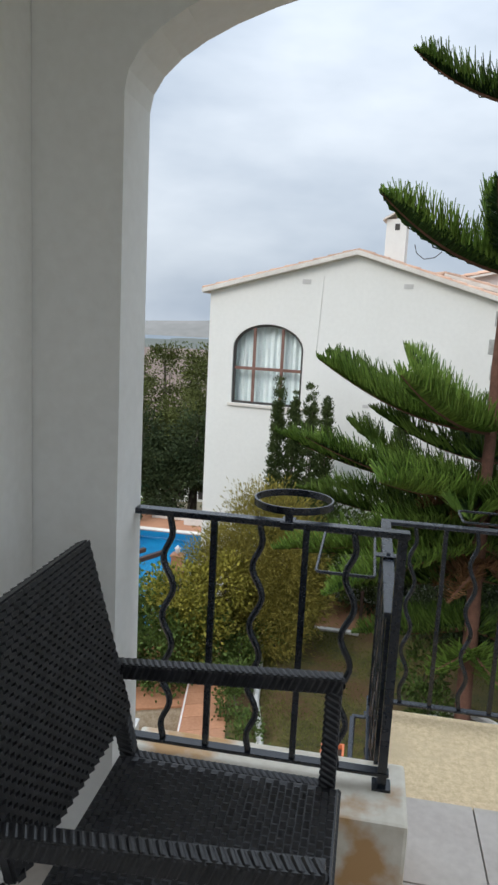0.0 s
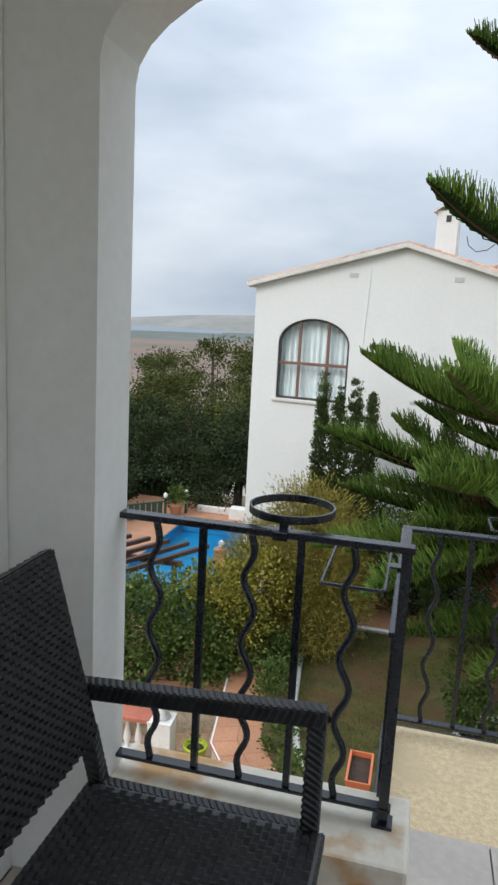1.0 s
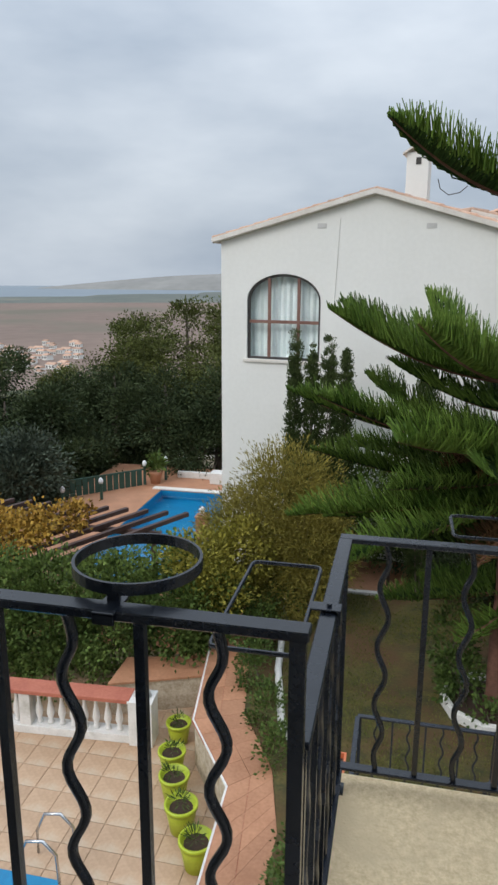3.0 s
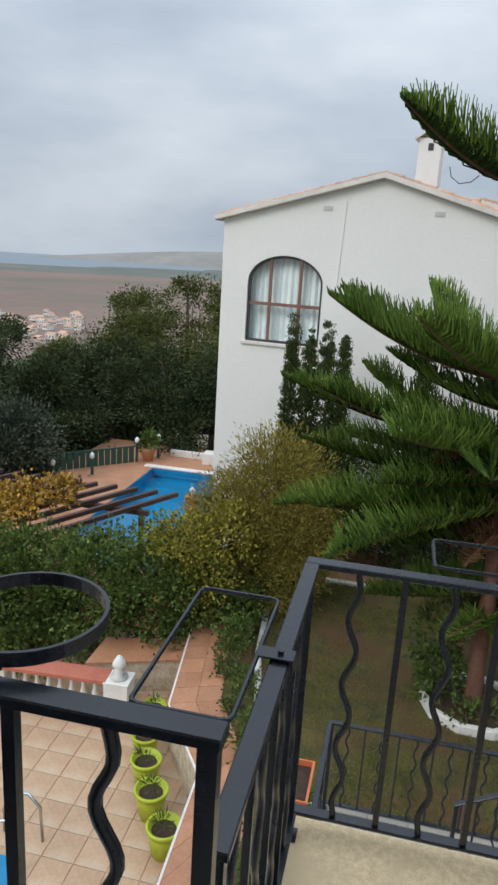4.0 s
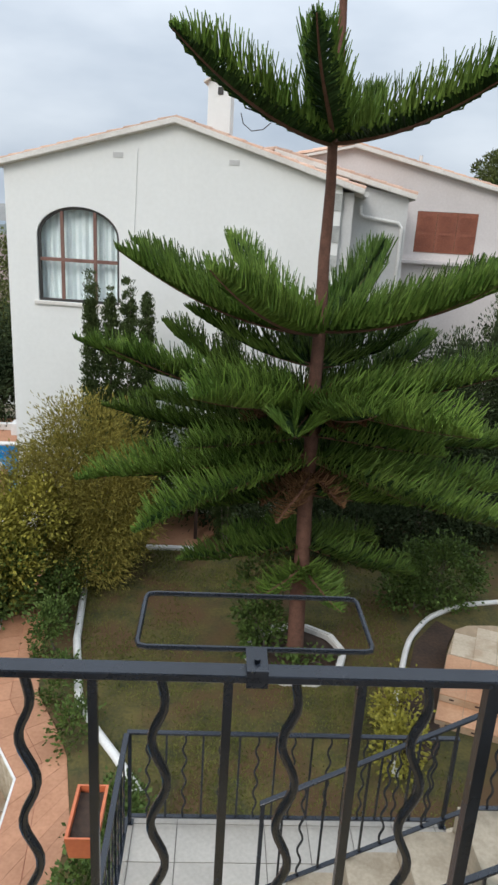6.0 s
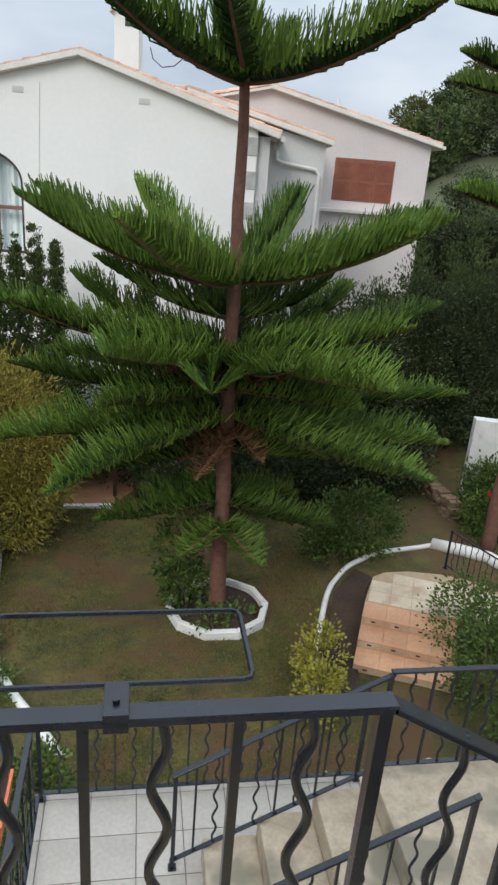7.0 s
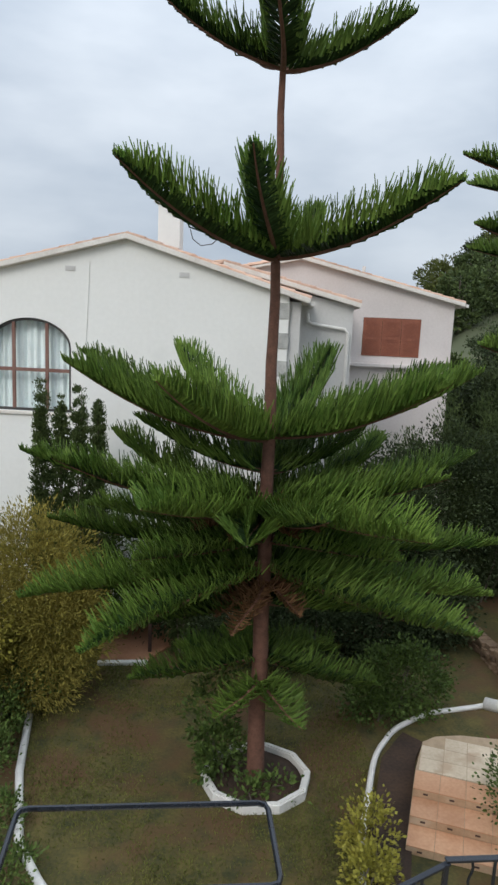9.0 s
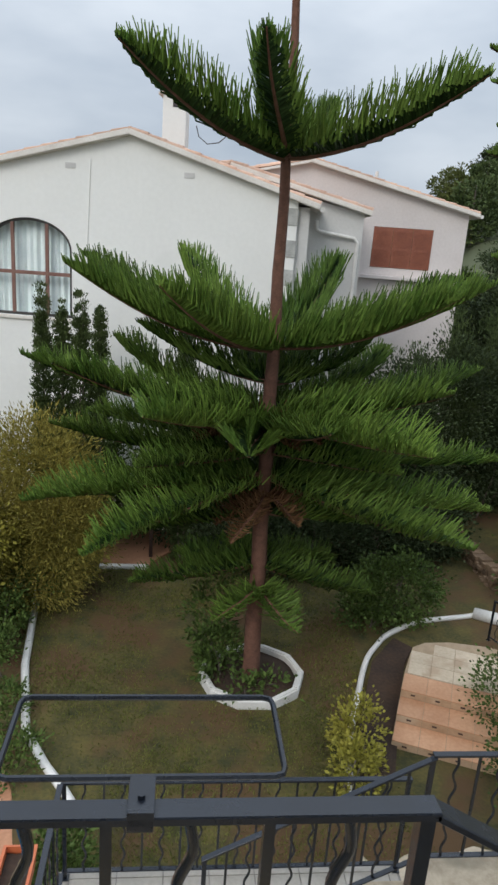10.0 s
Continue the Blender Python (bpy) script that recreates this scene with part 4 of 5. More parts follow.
# planter round the tree: low octagonal kerb
TX, TY = 2.20, 10.40     # true place of the tall pine
pl = thing("tree_planter", "low white octagonal kerb round the tree", "planter", (1.81, 8.10, G))
for i in range(10):
    a0, a1 = 2 * math.pi * i / 10, 2 * math.pi * (i + 1) / 10
    ro, ri = 0.79, 0.69
    bm = bmesh.new()
    lo = [bm.verts.new((r * math.cos(a), r * math.sin(a) * 0.95, -0.1)) for r, a in ((ri, a0), (ro, a0), (ro, a1), (ri, a1))]
    hi = [bm.verts.new(v.co + Vector((0, 0, 0.26))) for v in lo]
    bm.faces.new(hi), bm.faces.new(lo[::-1])
    for j in range(4):
        bm.faces.new((lo[j], lo[(j + 1) % 4], hi[(j + 1) % 4], hi[j]))
    bmesh.ops.recalc_face_normals(bm, faces=bm.faces)
    bmesh.ops.bevel(bm, geom=[e for e in bm.edges if all(v.co.z > 0.1 for v in e.verts)], offset=0.02, segments=2, affect="EDGES")
    part("kerb_piece", bm, M_WHITE, pl)
bm = bmesh.new()
lathe(bm, [(0.70, -0.08), (0.66, 0.06), (0.35, 0.10), (0.02, 0.12)], n=20)
part("soil", bm, M_SOIL, pl, smooth=True)


lay_out()

# ---- Norfolk pine ----
P, PY, PD = M_PINE, M_PINEY, M_DEAD


def norfolk(base, top, tiers, seed, trunk_r, label, lean=(0, 0)):
    """Whorls of upswept branches with rows of upright finger-like branchlets.
    tiers: height, reach, rise, branchlet length, azimuths, material."""
    e = thing("norfolk_pine", label, "tree", base)
    rng = random.Random(seed)
    h = top - base[2]
    bm = bmesh.new()
    n = 26
    tube(bm, [(lean[0] * (i / n) ** 1.5 + 0.012 * math.sin(i * 1.7), lean[1] * (i / n) ** 1.5 + 0.012 * math.cos(i * 2.1), -0.15 + (h + 0.15) * i / n) for i in range(n + 1)], [trunk_r * (1 - 0.82 * i / n) * (1.35 if i == 0 else 1) for i in range(n + 1)], 10)
    part("trunk", bm, M_BARK, e, smooth=True)
    for z, reach, rise, bl, azs, material in tiers:
        for az in azs:
            az += rng.uniform(-4, 4)
            low = z < 0
            R = reach * (rng.uniform(0.82, 1.06) if low else rng.uniform(0.96, 1.04))
            lift = rise + (rng.uniform(-0.22, 0.28) if low else 0)
            sway = rng.uniform(-0.5, 0.5)
            droop = rng.uniform(0.05, 0.5) if low else 0.22
            zz = z - base[2] + rng.uniform(-0.04, 0.04)
            d = Vector((math.cos(radians(az)), math.sin(radians(az)), 0))
            side = Vector((-d.y, d.x, 0))
            f0 = max(0, min(1, zz / h)) ** 1.5
            o = Vector((lean[0] * f0, lean[1] * f0, zz))
            N = 14
            spine = []
            for i in range(N + 1):
                u = i / N
                spine.append(o + d * (R * u) + Vector((0, 0, lift * (0.35 * u + 0.65 * u ** 2) - 0.11 * math.sin(math.pi * u) * R * droop)) + side * (0.03 * math.sin(5 * u) + (sway * u * u if low else 0)))
            bm = tubed(spine, [0.042 * (1 - 0.85 * i / N) + 0.005 for i in range(N + 1)], 6)
            br = part("branch", bm, M_BARK, e)
            V, F = [], []
            step = 0.016 if low else 0.0125
            count = int(R / step)
            for k in range(count):
                u = 0.04 + 0.96 * (k + rng.random() * 0.6) / count
                x = u * N
                i = min(N - 1, int(x))
                p = spine[i].lerp(spine[i + 1], x - i)
                tang = (spine[i + 1] - spine[i]).normalized()
                env = math.sin(math.pi * min(1, 0.22 + 0.72 * u)) ** 0.5 * (1.0 if u < 0.85 else (1.04 - u) / 0.19)
                for s in (-1, 0, 1):
                    if s == 0 and rng.random() < 0.55:
                        continue
                    ln = bl * max(0.18, env) * rng.uniform(0.6, 1.2)
                    out = (side * s * rng.uniform(0.55, 0.95) + tang * rng.uniform(0.25, 0.55) + Vector((0, 0, rng.uniform(0.15, 0.5)))).normalized()
                    fan = rng.uniform(0.1, 0.75) if low else rng.uniform(-0.05, 0.2)
                    upw = (out * 0.35 + Vector((rng.uniform(-0.25, 0.25), rng.uniform(-0.25, 0.25), 0.75 if low else 1)) + tang * rng.uniform(0.05, 0.6) + side * s * fan).normalized()
                    q0, q1 = p, p + out * ln * 0.45
                    q2 = q1 + upw * ln * 0.62
                    t = (q2 - q0).cross(tang).normalized()
                    t2 = (q2 - q0).cross(t).normalized()
                    w = 0.015
                    st = len(V)
                    for c, ww in ((q0, w * 0.7), (q1, w), (q2, w * 0.45)):
                        for a in range(3):
                            th = 2 * math.pi * a / 3
                            V.append(tuple(c + (t * math.cos(th) + t2 * math.sin(th)) * ww))
                    for r0 in (0, 3):
                        for a in range(3):
                            b = (a + 1) % 3
                            F.append((st + r0 + a, st + r0 + b, st + r0 + 3 + b, st + r0 + 3 + a))
                    F.append((st + 6, st + 7, st + 8))
            fo = tagged(raw("foliage", V, F, material, br), kind="stuff")
            if material is not PD:
                # fresh growth at the ends of the branchlets
                fo.data.materials.append(PY)
                for k, f in enumerate(fo.data.polygons):
                    if k % 7 >= 3:
                        f.material_index = 1
    return e

norfolk((TX, TY, GT), 7.9, [
    (5.78, 1.9, 0.80, 0.62, (190, 262, 345), P),
    (5.78, 1.5, 0.80, 0.55, (40, 110), P),
    (2.96, 3.35, 0.88, 0.74, (228,), P),
    (2.96, 3.2, 0.85, 0.74, (306,), P),
    (2.98, 2.6, 1.05, 0.60, (254,), P),
    (3.00, 2.0, 1.15, 0.60, (92, 60), P),
    (0.03, 3.35, 1.22, 0.80, (190, -6), PY),
    (0.05, 2.8, 1.10, 0.80, (228, -30), PY),
    (0.05, 3.0, 1.45, 0.74, (125, 58), P),
    (0.05, 3.4, 1.20, 0.72, (15, 160), P),
    (-0.55, 2.6, 0.55, 0.62, (150, 30, 100, 70), P),
    (-1.00, 4.2, 0.85, 0.70, (174, 8), P),
    (-1.05, 3.5, 0.70, 0.72, (200, 150, 35, -22), P),
    (-1.15, 3.1, 0.35, 0.84, (222,), PY),
    (-1.15, 3.3, 0.15, 0.86, (-47,), PY),
    (-1.30, 2.4, 0.25, 0.74, (246, -72), P),
    (-1.65, 4.2, 0.15, 0.60, (181, 2, 40, 145, 95), P),
    (-1.75, 2.8, 0.00, 0.60, (212, -20), P),
    (-2.15, 4.0, -0.45, 0.70, (196, -14), PY),
    (-2.20, 3.5, -0.45, 0.66, (214, -36), P),
    (-2.25, 3.8, -0.40, 0.60, (165, 22, 60, 115), P),
    (-2.85, 3.2, -0.50, 0.56, (175, 130, 85, 45, 5), P),
    (-3.85, 2.3, -0.45, 0.50, (192, -14, 150, 40, 90), P),
    (-4.30, 0.9, -0.40, 0.42, (235, 285, 330), PY),
    (-1.05, 1.3, -0.30, 0.42, (215, 325), PD),
    (-1.35, 0.8, -0.45, 0.34, (240, 292), PD),
    (-2.50, 0.9, -0.70, 0.34, (208, 246, 318), PD),
], 11, 0.168, "tall Norfolk pine with tiers of upswept green branches", (-0.14, 0.0))
settle()
norfolk((6.95, 9.6, G + 0.2), 6.2, [
    (4.4, 2.3, 0.35, 0.42, (182, 130, 60, 0, 240, 300), P),
    (3.35, 2.2, 0.3, 0.42, (190, 130, 70, 10, 250, 310), P),
    (1.7, 1.8, 0.3, 0.42, (180, 120, 60, 0, 240, 300), P),
], 12, 0.13, "second Norfolk pine standing beyond the garden path")

# ---- planting in the garden ----
shrub("ground_cover", "leafy green plants growing in the tree planter", "shrub", [(1.28, 8.15, G + 0.42, 0.30, 0.32, 0.45), (1.2, 8.5, G + 0.8, 0.42, 0.35, 0.6), (2.05, 7.75, G + 0.2, 0.25, 0.2, 0.12), (1.62, 7.62, G + 0.2, 0.25, 0.14, 0.1)], 2200, 0.085, 0.026, M_SHRUB, 21, 0.14, 20)
shrub("bamboo", "yellow-green bamboo thicket with fine arching leaves", "bamboo", [(-1.75, 10.6, -2.35, 0.95, 0.9, 1.25), (-2.5, 10.6, -2.95, 0.9, 0.8, 1.0), (-1.3, 10.4, -2.95, 0.7, 0.7, 0.9), (-1.8, 10.3, -3.7, 0.8, 0.7, 0.7)], 52000, 0.09, 0.010, M_BAMBOO, 22, 0.26, 40, 16, 0.3)
shrub("bush", "brown-stemmed dry bush beside the lawn", "shrub", [(-1.65, 10.6, -3.6, 0.55, 0.6, 0.7), (-1.45, 10.9, -3.8, 0.4, 0.5, 0.5)], 9000, 0.07, 0.02, M_HEDGE, 23, 0.2, 30, 10)
shrub("hedge", "large rounded dark green hedge above the terrace", "hedge", [(-3.5, 9.2, -3.75, 0.95, 0.9, 1.0), (-4.7, 9.1, -3.95, 1.0, 1.0, 1.0), (-6.0, 9.1, -4.1, 1.1, 1.0, 1.0), (-7.4, 9.1, -4.15, 1.1, 1.0, 1.0), (-8.8, 9.1, -4.15, 1.1, 1.0, 1.0), (-10.2, 9.1, -4.15, 1.1, 1.0, 1.0), (-3.0, 9.3, -3.95, 0.6, 0.7, 0.8), (-5.4, 8.5, -4.9, 0.9, 0.6, 0.6), (-7.2, 8.5, -4.9, 1.0, 0.6, 0.6)], 60000, 0.085, 0.030, M_HEDGE, 24, 0.27, 75, 10)
shrub("bush", "yellow-green leafy bush in the hedge", "shrub", [(-3.2, 9.4, -3.0, 0.6, 0.45, 0.55), (-2.8, 9.3, -3.5, 0.45, 0.4, 0.6), (-2.55, 9.9, -2.9, 0.5, 0.5, 0.6)], 9000, 0.08, 0.026, M_YLEAF, 25, 0.2, 25)
shrub("bush", "low bushes in the bed beside the tiled path", "shrub", [(-1.95, 8.3, G + 0.2, 0.22, 0.6, 0.35), (-1.55, 7.3, G + 0.05, 0.2, 0.5, 0.28), (-1.2, 6.4, G + 0.05, 0.2, 0.5, 0.25), (-2.05, 9.4, G + 0.25, 0.28, 0.5, 0.45)], 7000, 0.06, 0.02, M_SHRUB, 26, 0.14, 25)
shrub("bush", "small green bush by the trough", "shrub", [(-0.45, 4.6, G + 0.3, 0.3, 0.5, 0.5), (-0.5, 3.6, G + 0.4, 0.3, 0.4, 0.6)], 5200, 0.055, 0.02, M_SHRUB, 27, 0.14, 25)
shrub("bush", "yellowing leafy plant beside the path", "shrub", [(3.05, 6.5, G + 0.35, 0.3, 0.4, 0.45), (2.9, 5.9, G + 0.3, 0.25, 0.35, 0.4)], 2600, 0.06, 0.022, M_YLEAF, 28, 0.13, 18)
shrub("bush", "green shrub at the head of the path", "shrub", [(4.5, 9.9, G + 0.55, 0.8, 0.5, 0.6), (3.9, 9.6, G + 0.4, 0.4, 0.4, 0.4)], 7000, 0.065, 0.024, M_SHRUB, 29, 0.2, 25)
shrub("bush", "tall leafy shrub beside the tiled steps", "shrub", [(5.2, 6.9, G + 0.6, 0.42, 0.5, 0.7), (5.0, 5.8, G + 0.7, 0.42, 0.5, 0.8), (5.8, 6.8, G + 0.5, 0.5, 0.6, 0.7), (5.2, 4.9, G + 0.8, 0.45, 0.5, 0.8)], 11000, 0.055, 0.02, M_SHRUB, 30, 0.2, 25, 8)
shrub("bush", "green bush with red flowers by the path", "shrub", [(7.7, 11.0, G + 0.6, 0.6, 0.6, 0.6), (7.2, 10.2, G + 0.5, 0.45, 0.45, 0.45)], 9000, 0.07, 0.026, M_SHRUB, 31, 0.22, 25)
shrub("flowers", "red flowers on the bush", "flowers", [(7.45, 10.3, G + 0.95, 0.3, 0.25, 0.25)], 72, 0.09, 0.05, M_RED, 32, 0.06, 12, 2)
shrub("bushes", "low dark shrubs along the back of the lawn", "shrub", [(3.3, 11.7, G + 0.55, 1.2, 0.5, 0.75), (4.9, 12.0, G + 0.7, 1.2, 0.6, 0.95), (1.9, 11.9, G + 0.5, 0.9, 0.5, 0.65), (6.0, 12.3, G + 0.8, 0.7, 0.5, 1.0)], 26000, 0.075, 0.024, M_DARK, 34, 0.26, 35, 10)
shrub("bushes", "dense dark green bushes behind the pine", "shrub", [(4.8, 13.6, -2.4, 1.6, 1.0, 1.9), (6.8, 14.2, -2.0, 1.8, 1.2, 2.0), (3.0, 12.9, -2.9, 1.2, 0.6, 1.4), (8.8, 14.2, -2.0, 1.5, 1.2, 1.9), (1.6, 12.8, -3.1, 1.3, 0.5, 1.3), (0.6, 12.8, -3.3, 0.7, 0.5, 1.1)], 60000, 0.09, 0.022, M_DARK, 33, 0.35, 35, 12)
for i, (x, y, t, r) in enumerate(((6.1, 15.2, 0.4, 0.55), (7.0, 15.0, 1.2, 0.5), (7.9, 14.6, 2.0, 0.6), (8.8, 15.2, 1.0, 0.6), (9.7, 14.6, 1.9, 0.7), (11.0, 15.5, 1.8, 0.9))):
    shrub("cypress", "tall green conifer behind the garden", "tree", [(x, y, (t - 4.2) / 2 - 0.9, r, r, (t + 4.2) / 2 + 0.2), (x, y, -2.2, r * 1.3, r * 1.2, 1.8)], 16000, 0.10, 0.013, M_CYP, 40 + i, 0.2, 30, 3, 1.8, "conifers behind the garden")
shrub("bush", "olive-grey shrub under the cypresses", "shrub", [(-1.6, 12.7, -3.0, 1.2, 0.5, 0.9), (-0.3, 12.8, -2.9, 1.0, 0.5, 1.1)], 9000, 0.11, 0.02, M_HEDGE, 70, 0.25, 30, 6)
sheet("paving_far", [(-0.82, 11.72), (0.1, 11.68), (0.6, 12.4), (0.9, 13.1), (0.2, 13.3), (-0.5, 13.2), (-0.85, 12.6)], G - 0.1, G + 0.04, M_COTTA, "fan of terracotta paving at the back of the garden", "paving")
tagged(finish("paving_edge", boxed(-0.82, 11.50, G - 0.1, 0.12, 11.62, G + 0.08, 0.015), M_WHITE), "white edge of the terracotta paving", "edging", kind="structure")
tagged(finish("garden_post", boxed(0.1, 12.0, G - 0.1, 0.17, 12.07, G + 0.8, 0.01), M_WOOD), "dark wooden post beside the paving", "post")
rw = thing("rubble_wall", "low brown rubble stone retaining wall", "wall", (*on_plan(8.50, 13.8), G + 0.08), 93)
rngp = random.Random(9)
for i in range(52):
    r, c = divmod(i, 13)
    x = c * 0.17 + (r % 2) * 0.08
    bm = boxed(x, rngp.uniform(-0.04, 0.04), r * 0.11 - 0.03, x + rngp.uniform(0.13, 0.18), -0.26, r * 0.11 + rngp.uniform(0.06, 0.10), 0.022)
    part("stone", bm, M_STONED, rw)
tagged(finish("ramp_wall", prism(bmesh.new(), [on_plan(*p) for p in ((9.32, 15.0), (12.6, 13.9), (12.7, 14.2), (9.4, 15.3))], G - 0.2, G + 1.95), M_WHITE), "white rendered garden wall", "wall", kind="structure")

# ---- terracotta path, rubble wall, terrace ----
CW = [(-2.93, 9.55), (-2.52, 6.85), (-1.70, 5.62), (-1.62, 3.6), (-1.55, 1.2), (-0.95, 1.2), (-0.95, 5.0), (-1.22, 6.1), (-1.83, 7.15), (-2.28, 9.75)]
sheet("path_wall", CW, TERR - 0.3, G - 0.06, M_STONE, "rubble stone wall carrying a terracotta path", "wall")
bm = prism(bmesh.new(), [(x * 1.012 - 0.01, y) for x, y in CW], G - 0.055, G - 0.02)
tagged(finish("path", bm, M_BRICKC), "terracotta tiled path on the wall top", "path", kind="structure")
tagged(finish("trim", tubed([(x - 0.02, y, G - 0.03) for x, y in CW[:5]], 0.014, square=True), M_WHITE), "thin white edge along the path wall", "trim", kind="structure")
sheet("path_wall_far", [(-4.23, 7.69), (-2.75, 8.30), (-2.80, 8.9), (-4.23, 8.5)], TERR - 0.3, G - 0.22, M_STONE, "rubble stone wall below the hedge", "wall")
sheet("path_far", [(-4.25, 7.66), (-2.74, 8.27), (-2.80, 8.9), (-4.25, 8.5)], G - 0.215, G - 0.18, M_COTTA, "terracotta capping below the hedge", "path")
tagged(finish("floor_terrace", boxed(-12, -1.0, TERR - 0.3, -1.3, 9.2, TERR - 0.012), M_GROUT2), "sand-coloured tiled pool terrace", "terrace", kind="structure")

BX1, BY = -3.44, 7.22
bal = thing("balustrade", "white balustrade with turned balusters and red coping", "balustrade", (BX1, BY, TERR), 4)
part("base", boxed(-7.2, -0.13, 0, 0, 0.13, 0.14, 0.01), M_WHITE, bal)
part("coping", boxed(-7.2, -0.17, 0.72, -0.2, 0.17, 0.79, 0.012), M_BRICKC, bal, "red painted coping")
me0 = None
for i in range(36):
    x = -0.42 - i * 0.19
    if i % 9 == 8:
        part("pier", boxed(x - 0.09, -0.12, 0.14, x + 0.09, 0.12, 0.72, 0.01), M_WHITE, bal)
        continue
    if me0 is None:
        ob = part("baluster", lathe(bmesh.new(), [(0.05, 0), (0.05, 0.04), (0.03, 0.07), (0.062, 0.18), (0.055, 0.26), (0.028, 0.40), (0.024, 0.46), (0.045, 0.5), (0.03, 0.53), (0.05, 0.55), (0.05, 0.58)], n=10), M_WHITE, bal, smooth=True)
        me0 = ob.data
    else:
        ob = new("baluster", me0)
        ob.parent = bal
    ob.location = (x, 0, 0.14)
part("post", boxed(-0.22, -0.18, 0, 0.16, 0.18, 0.74, 0.015), M_WHITE, bal)
part("post_cap", boxed(-0.23, -0.19, 0.74, 0.17, 0.19, 0.775, 0.012), M_WHITE, bal)
bm = lathe(bmesh.new(), [(0.12, 0), (0.15, 0.03), (0.06, 0.07), (0.10, 0.12), (0.05, 0.15), (0.11, 0.22), (0.10, 0.28), (0.045, 0.36), (0.01, 0.39)], (-0.03, 0, 0.775), 7)
part("finial", bm, M_WHITE, bal, smooth=True)


def lime_pot(x, y, s, seed):
    e = thing("plant_pot", "lime green plant pot with a small plant", "plant pot", (x, y, TERR), 0, "lime pots on the terrace")
    bm = lathe(bmesh.new(), [(0.15 * s, 0), (0.20 * s, 0.30 * s), (0.205 * s, 0.36 * s), (0.225 * s, 0.36 * s), (0.225 * s, 0.41 * s), (0.195 * s, 0.41 * s), (0.19 * s, 0.34 * s)], n=22)
    part("pot", bm, M_LIME, e, smooth=True)
    part("soil", lathe(bmesh.new(), [(0.188 * s, 0.335 * s), (0.1 * s, 0.35 * s), (0.01, 0.355 * s)], n=14), M_SOIL, e)
    leafmesh("plant", clumped(seed, [(0, 0, 0.45 * s, 0.11 * s, 0.11 * s, 0.07 * s)], 60, 0.10, 0.010, 0.05, 10, 0.8, 0.1), M_SHRUB, e)


for i, (x, y, s) in enumerate(((-2.92, 7.30, 0.88), (-2.80, 6.62, 0.92), (-2.60, 6.12, 0.97), (-2.33, 5.60, 1.0), (-1.97, 5.08, 1.0))):
    lime_pot(x, y, s, 80 + i)

# ---- pool below with terracotta deck ----
PZ = -5.9
deck = thing("deck", "terracotta tiled pool deck", "deck", kind="structure")
PXA, PXB, PYA, PYB = -8.5, -5.2, 13.9, 22.2
for k, (a, b, c, d) in enumerate(((-11.6, 13.2, PXA, 25.4), (PXB, 13.2, -3.2, 25.4), (PXA, 13.2, PXB, PYA), (PXA, PYB, PXB, 25.4))):
    part("paving", boxed(a, b, PZ - 1.5, c, d, PZ), M_COTTA, deck)
tagged(finish("pool_basin", boxed(PXA - 0.01, PYA - 0.01, PZ - 0.75, PXB + 0.01, PYB + 0.01, PZ - 0.65), M_POOLIN), "blue lined swimming pool floor", "pool", kind="structure")
for k, (a, b, c, d) in enumerate(((PXA - 0.01, PYA, PXA + 0.03, PYB), (PXB - 0.03, PYA, PXB + 0.01, PYB), (PXA, PYA - 0.01, PXB, PYA + 0.03), (PXA, PYB - 0.03, PXB, PYB + 0.01))):
    tagged(finish("pool_side", boxed(a, b, PZ - 1.25, c, d, PZ - 0.02), M_POOLIN), "blue lined swimming pool side", "pool", kind="structure")
wp = raw("water_pool", [(PXA + 0.03, PYA + 0.03, PZ - 0.12), (PXB - 0.03, PYA + 0.03, PZ - 0.12), (PXB - 0.03, PYB - 0.03, PZ - 0.12), (PXA + 0.03, PYB - 0.03, PZ - 0.12)], [(0, 1, 2, 3)], M_WATER)
tagged(wp, "still blue swimming pool water", "pool water", kind="structure").visible_shadow = False
tagged(finish("pool_coping", boxed(PXA - 0.35, PYB, PZ, PXB + 0.3, PYB + 0.3, PZ + 0.04, 0.01), M_EAVE), "pale stone pool coping", "coping", kind="structure")
tagged(finish("pool_coping", boxed(PXB, PYA, PZ, PXB + 0.3, PYB - 0.003, PZ + 0.04, 0.01), M_EAVE), "pale stone pool coping", "coping", kind="structure")


def wall_lamp(x, y, z, h):
    e = thing("garden_lamp", "small white garden lamp on a post", "lamp", (x, y, z), 0, "garden lamps")
    part("post", lathe(bmesh.new(), [(0.06, 0), (0.05, h * 0.9), (0.09, h)], n=10), M_GFENCE, e)
    part("globe", lathe(bmesh.new(), [(0.06, h), (0.085, h + 0.05), (0.085, h + 0.14), (0.04, h + 0.2), (0.01, h + 0.23)], n=12), M_LAMPG, e, smooth=True)


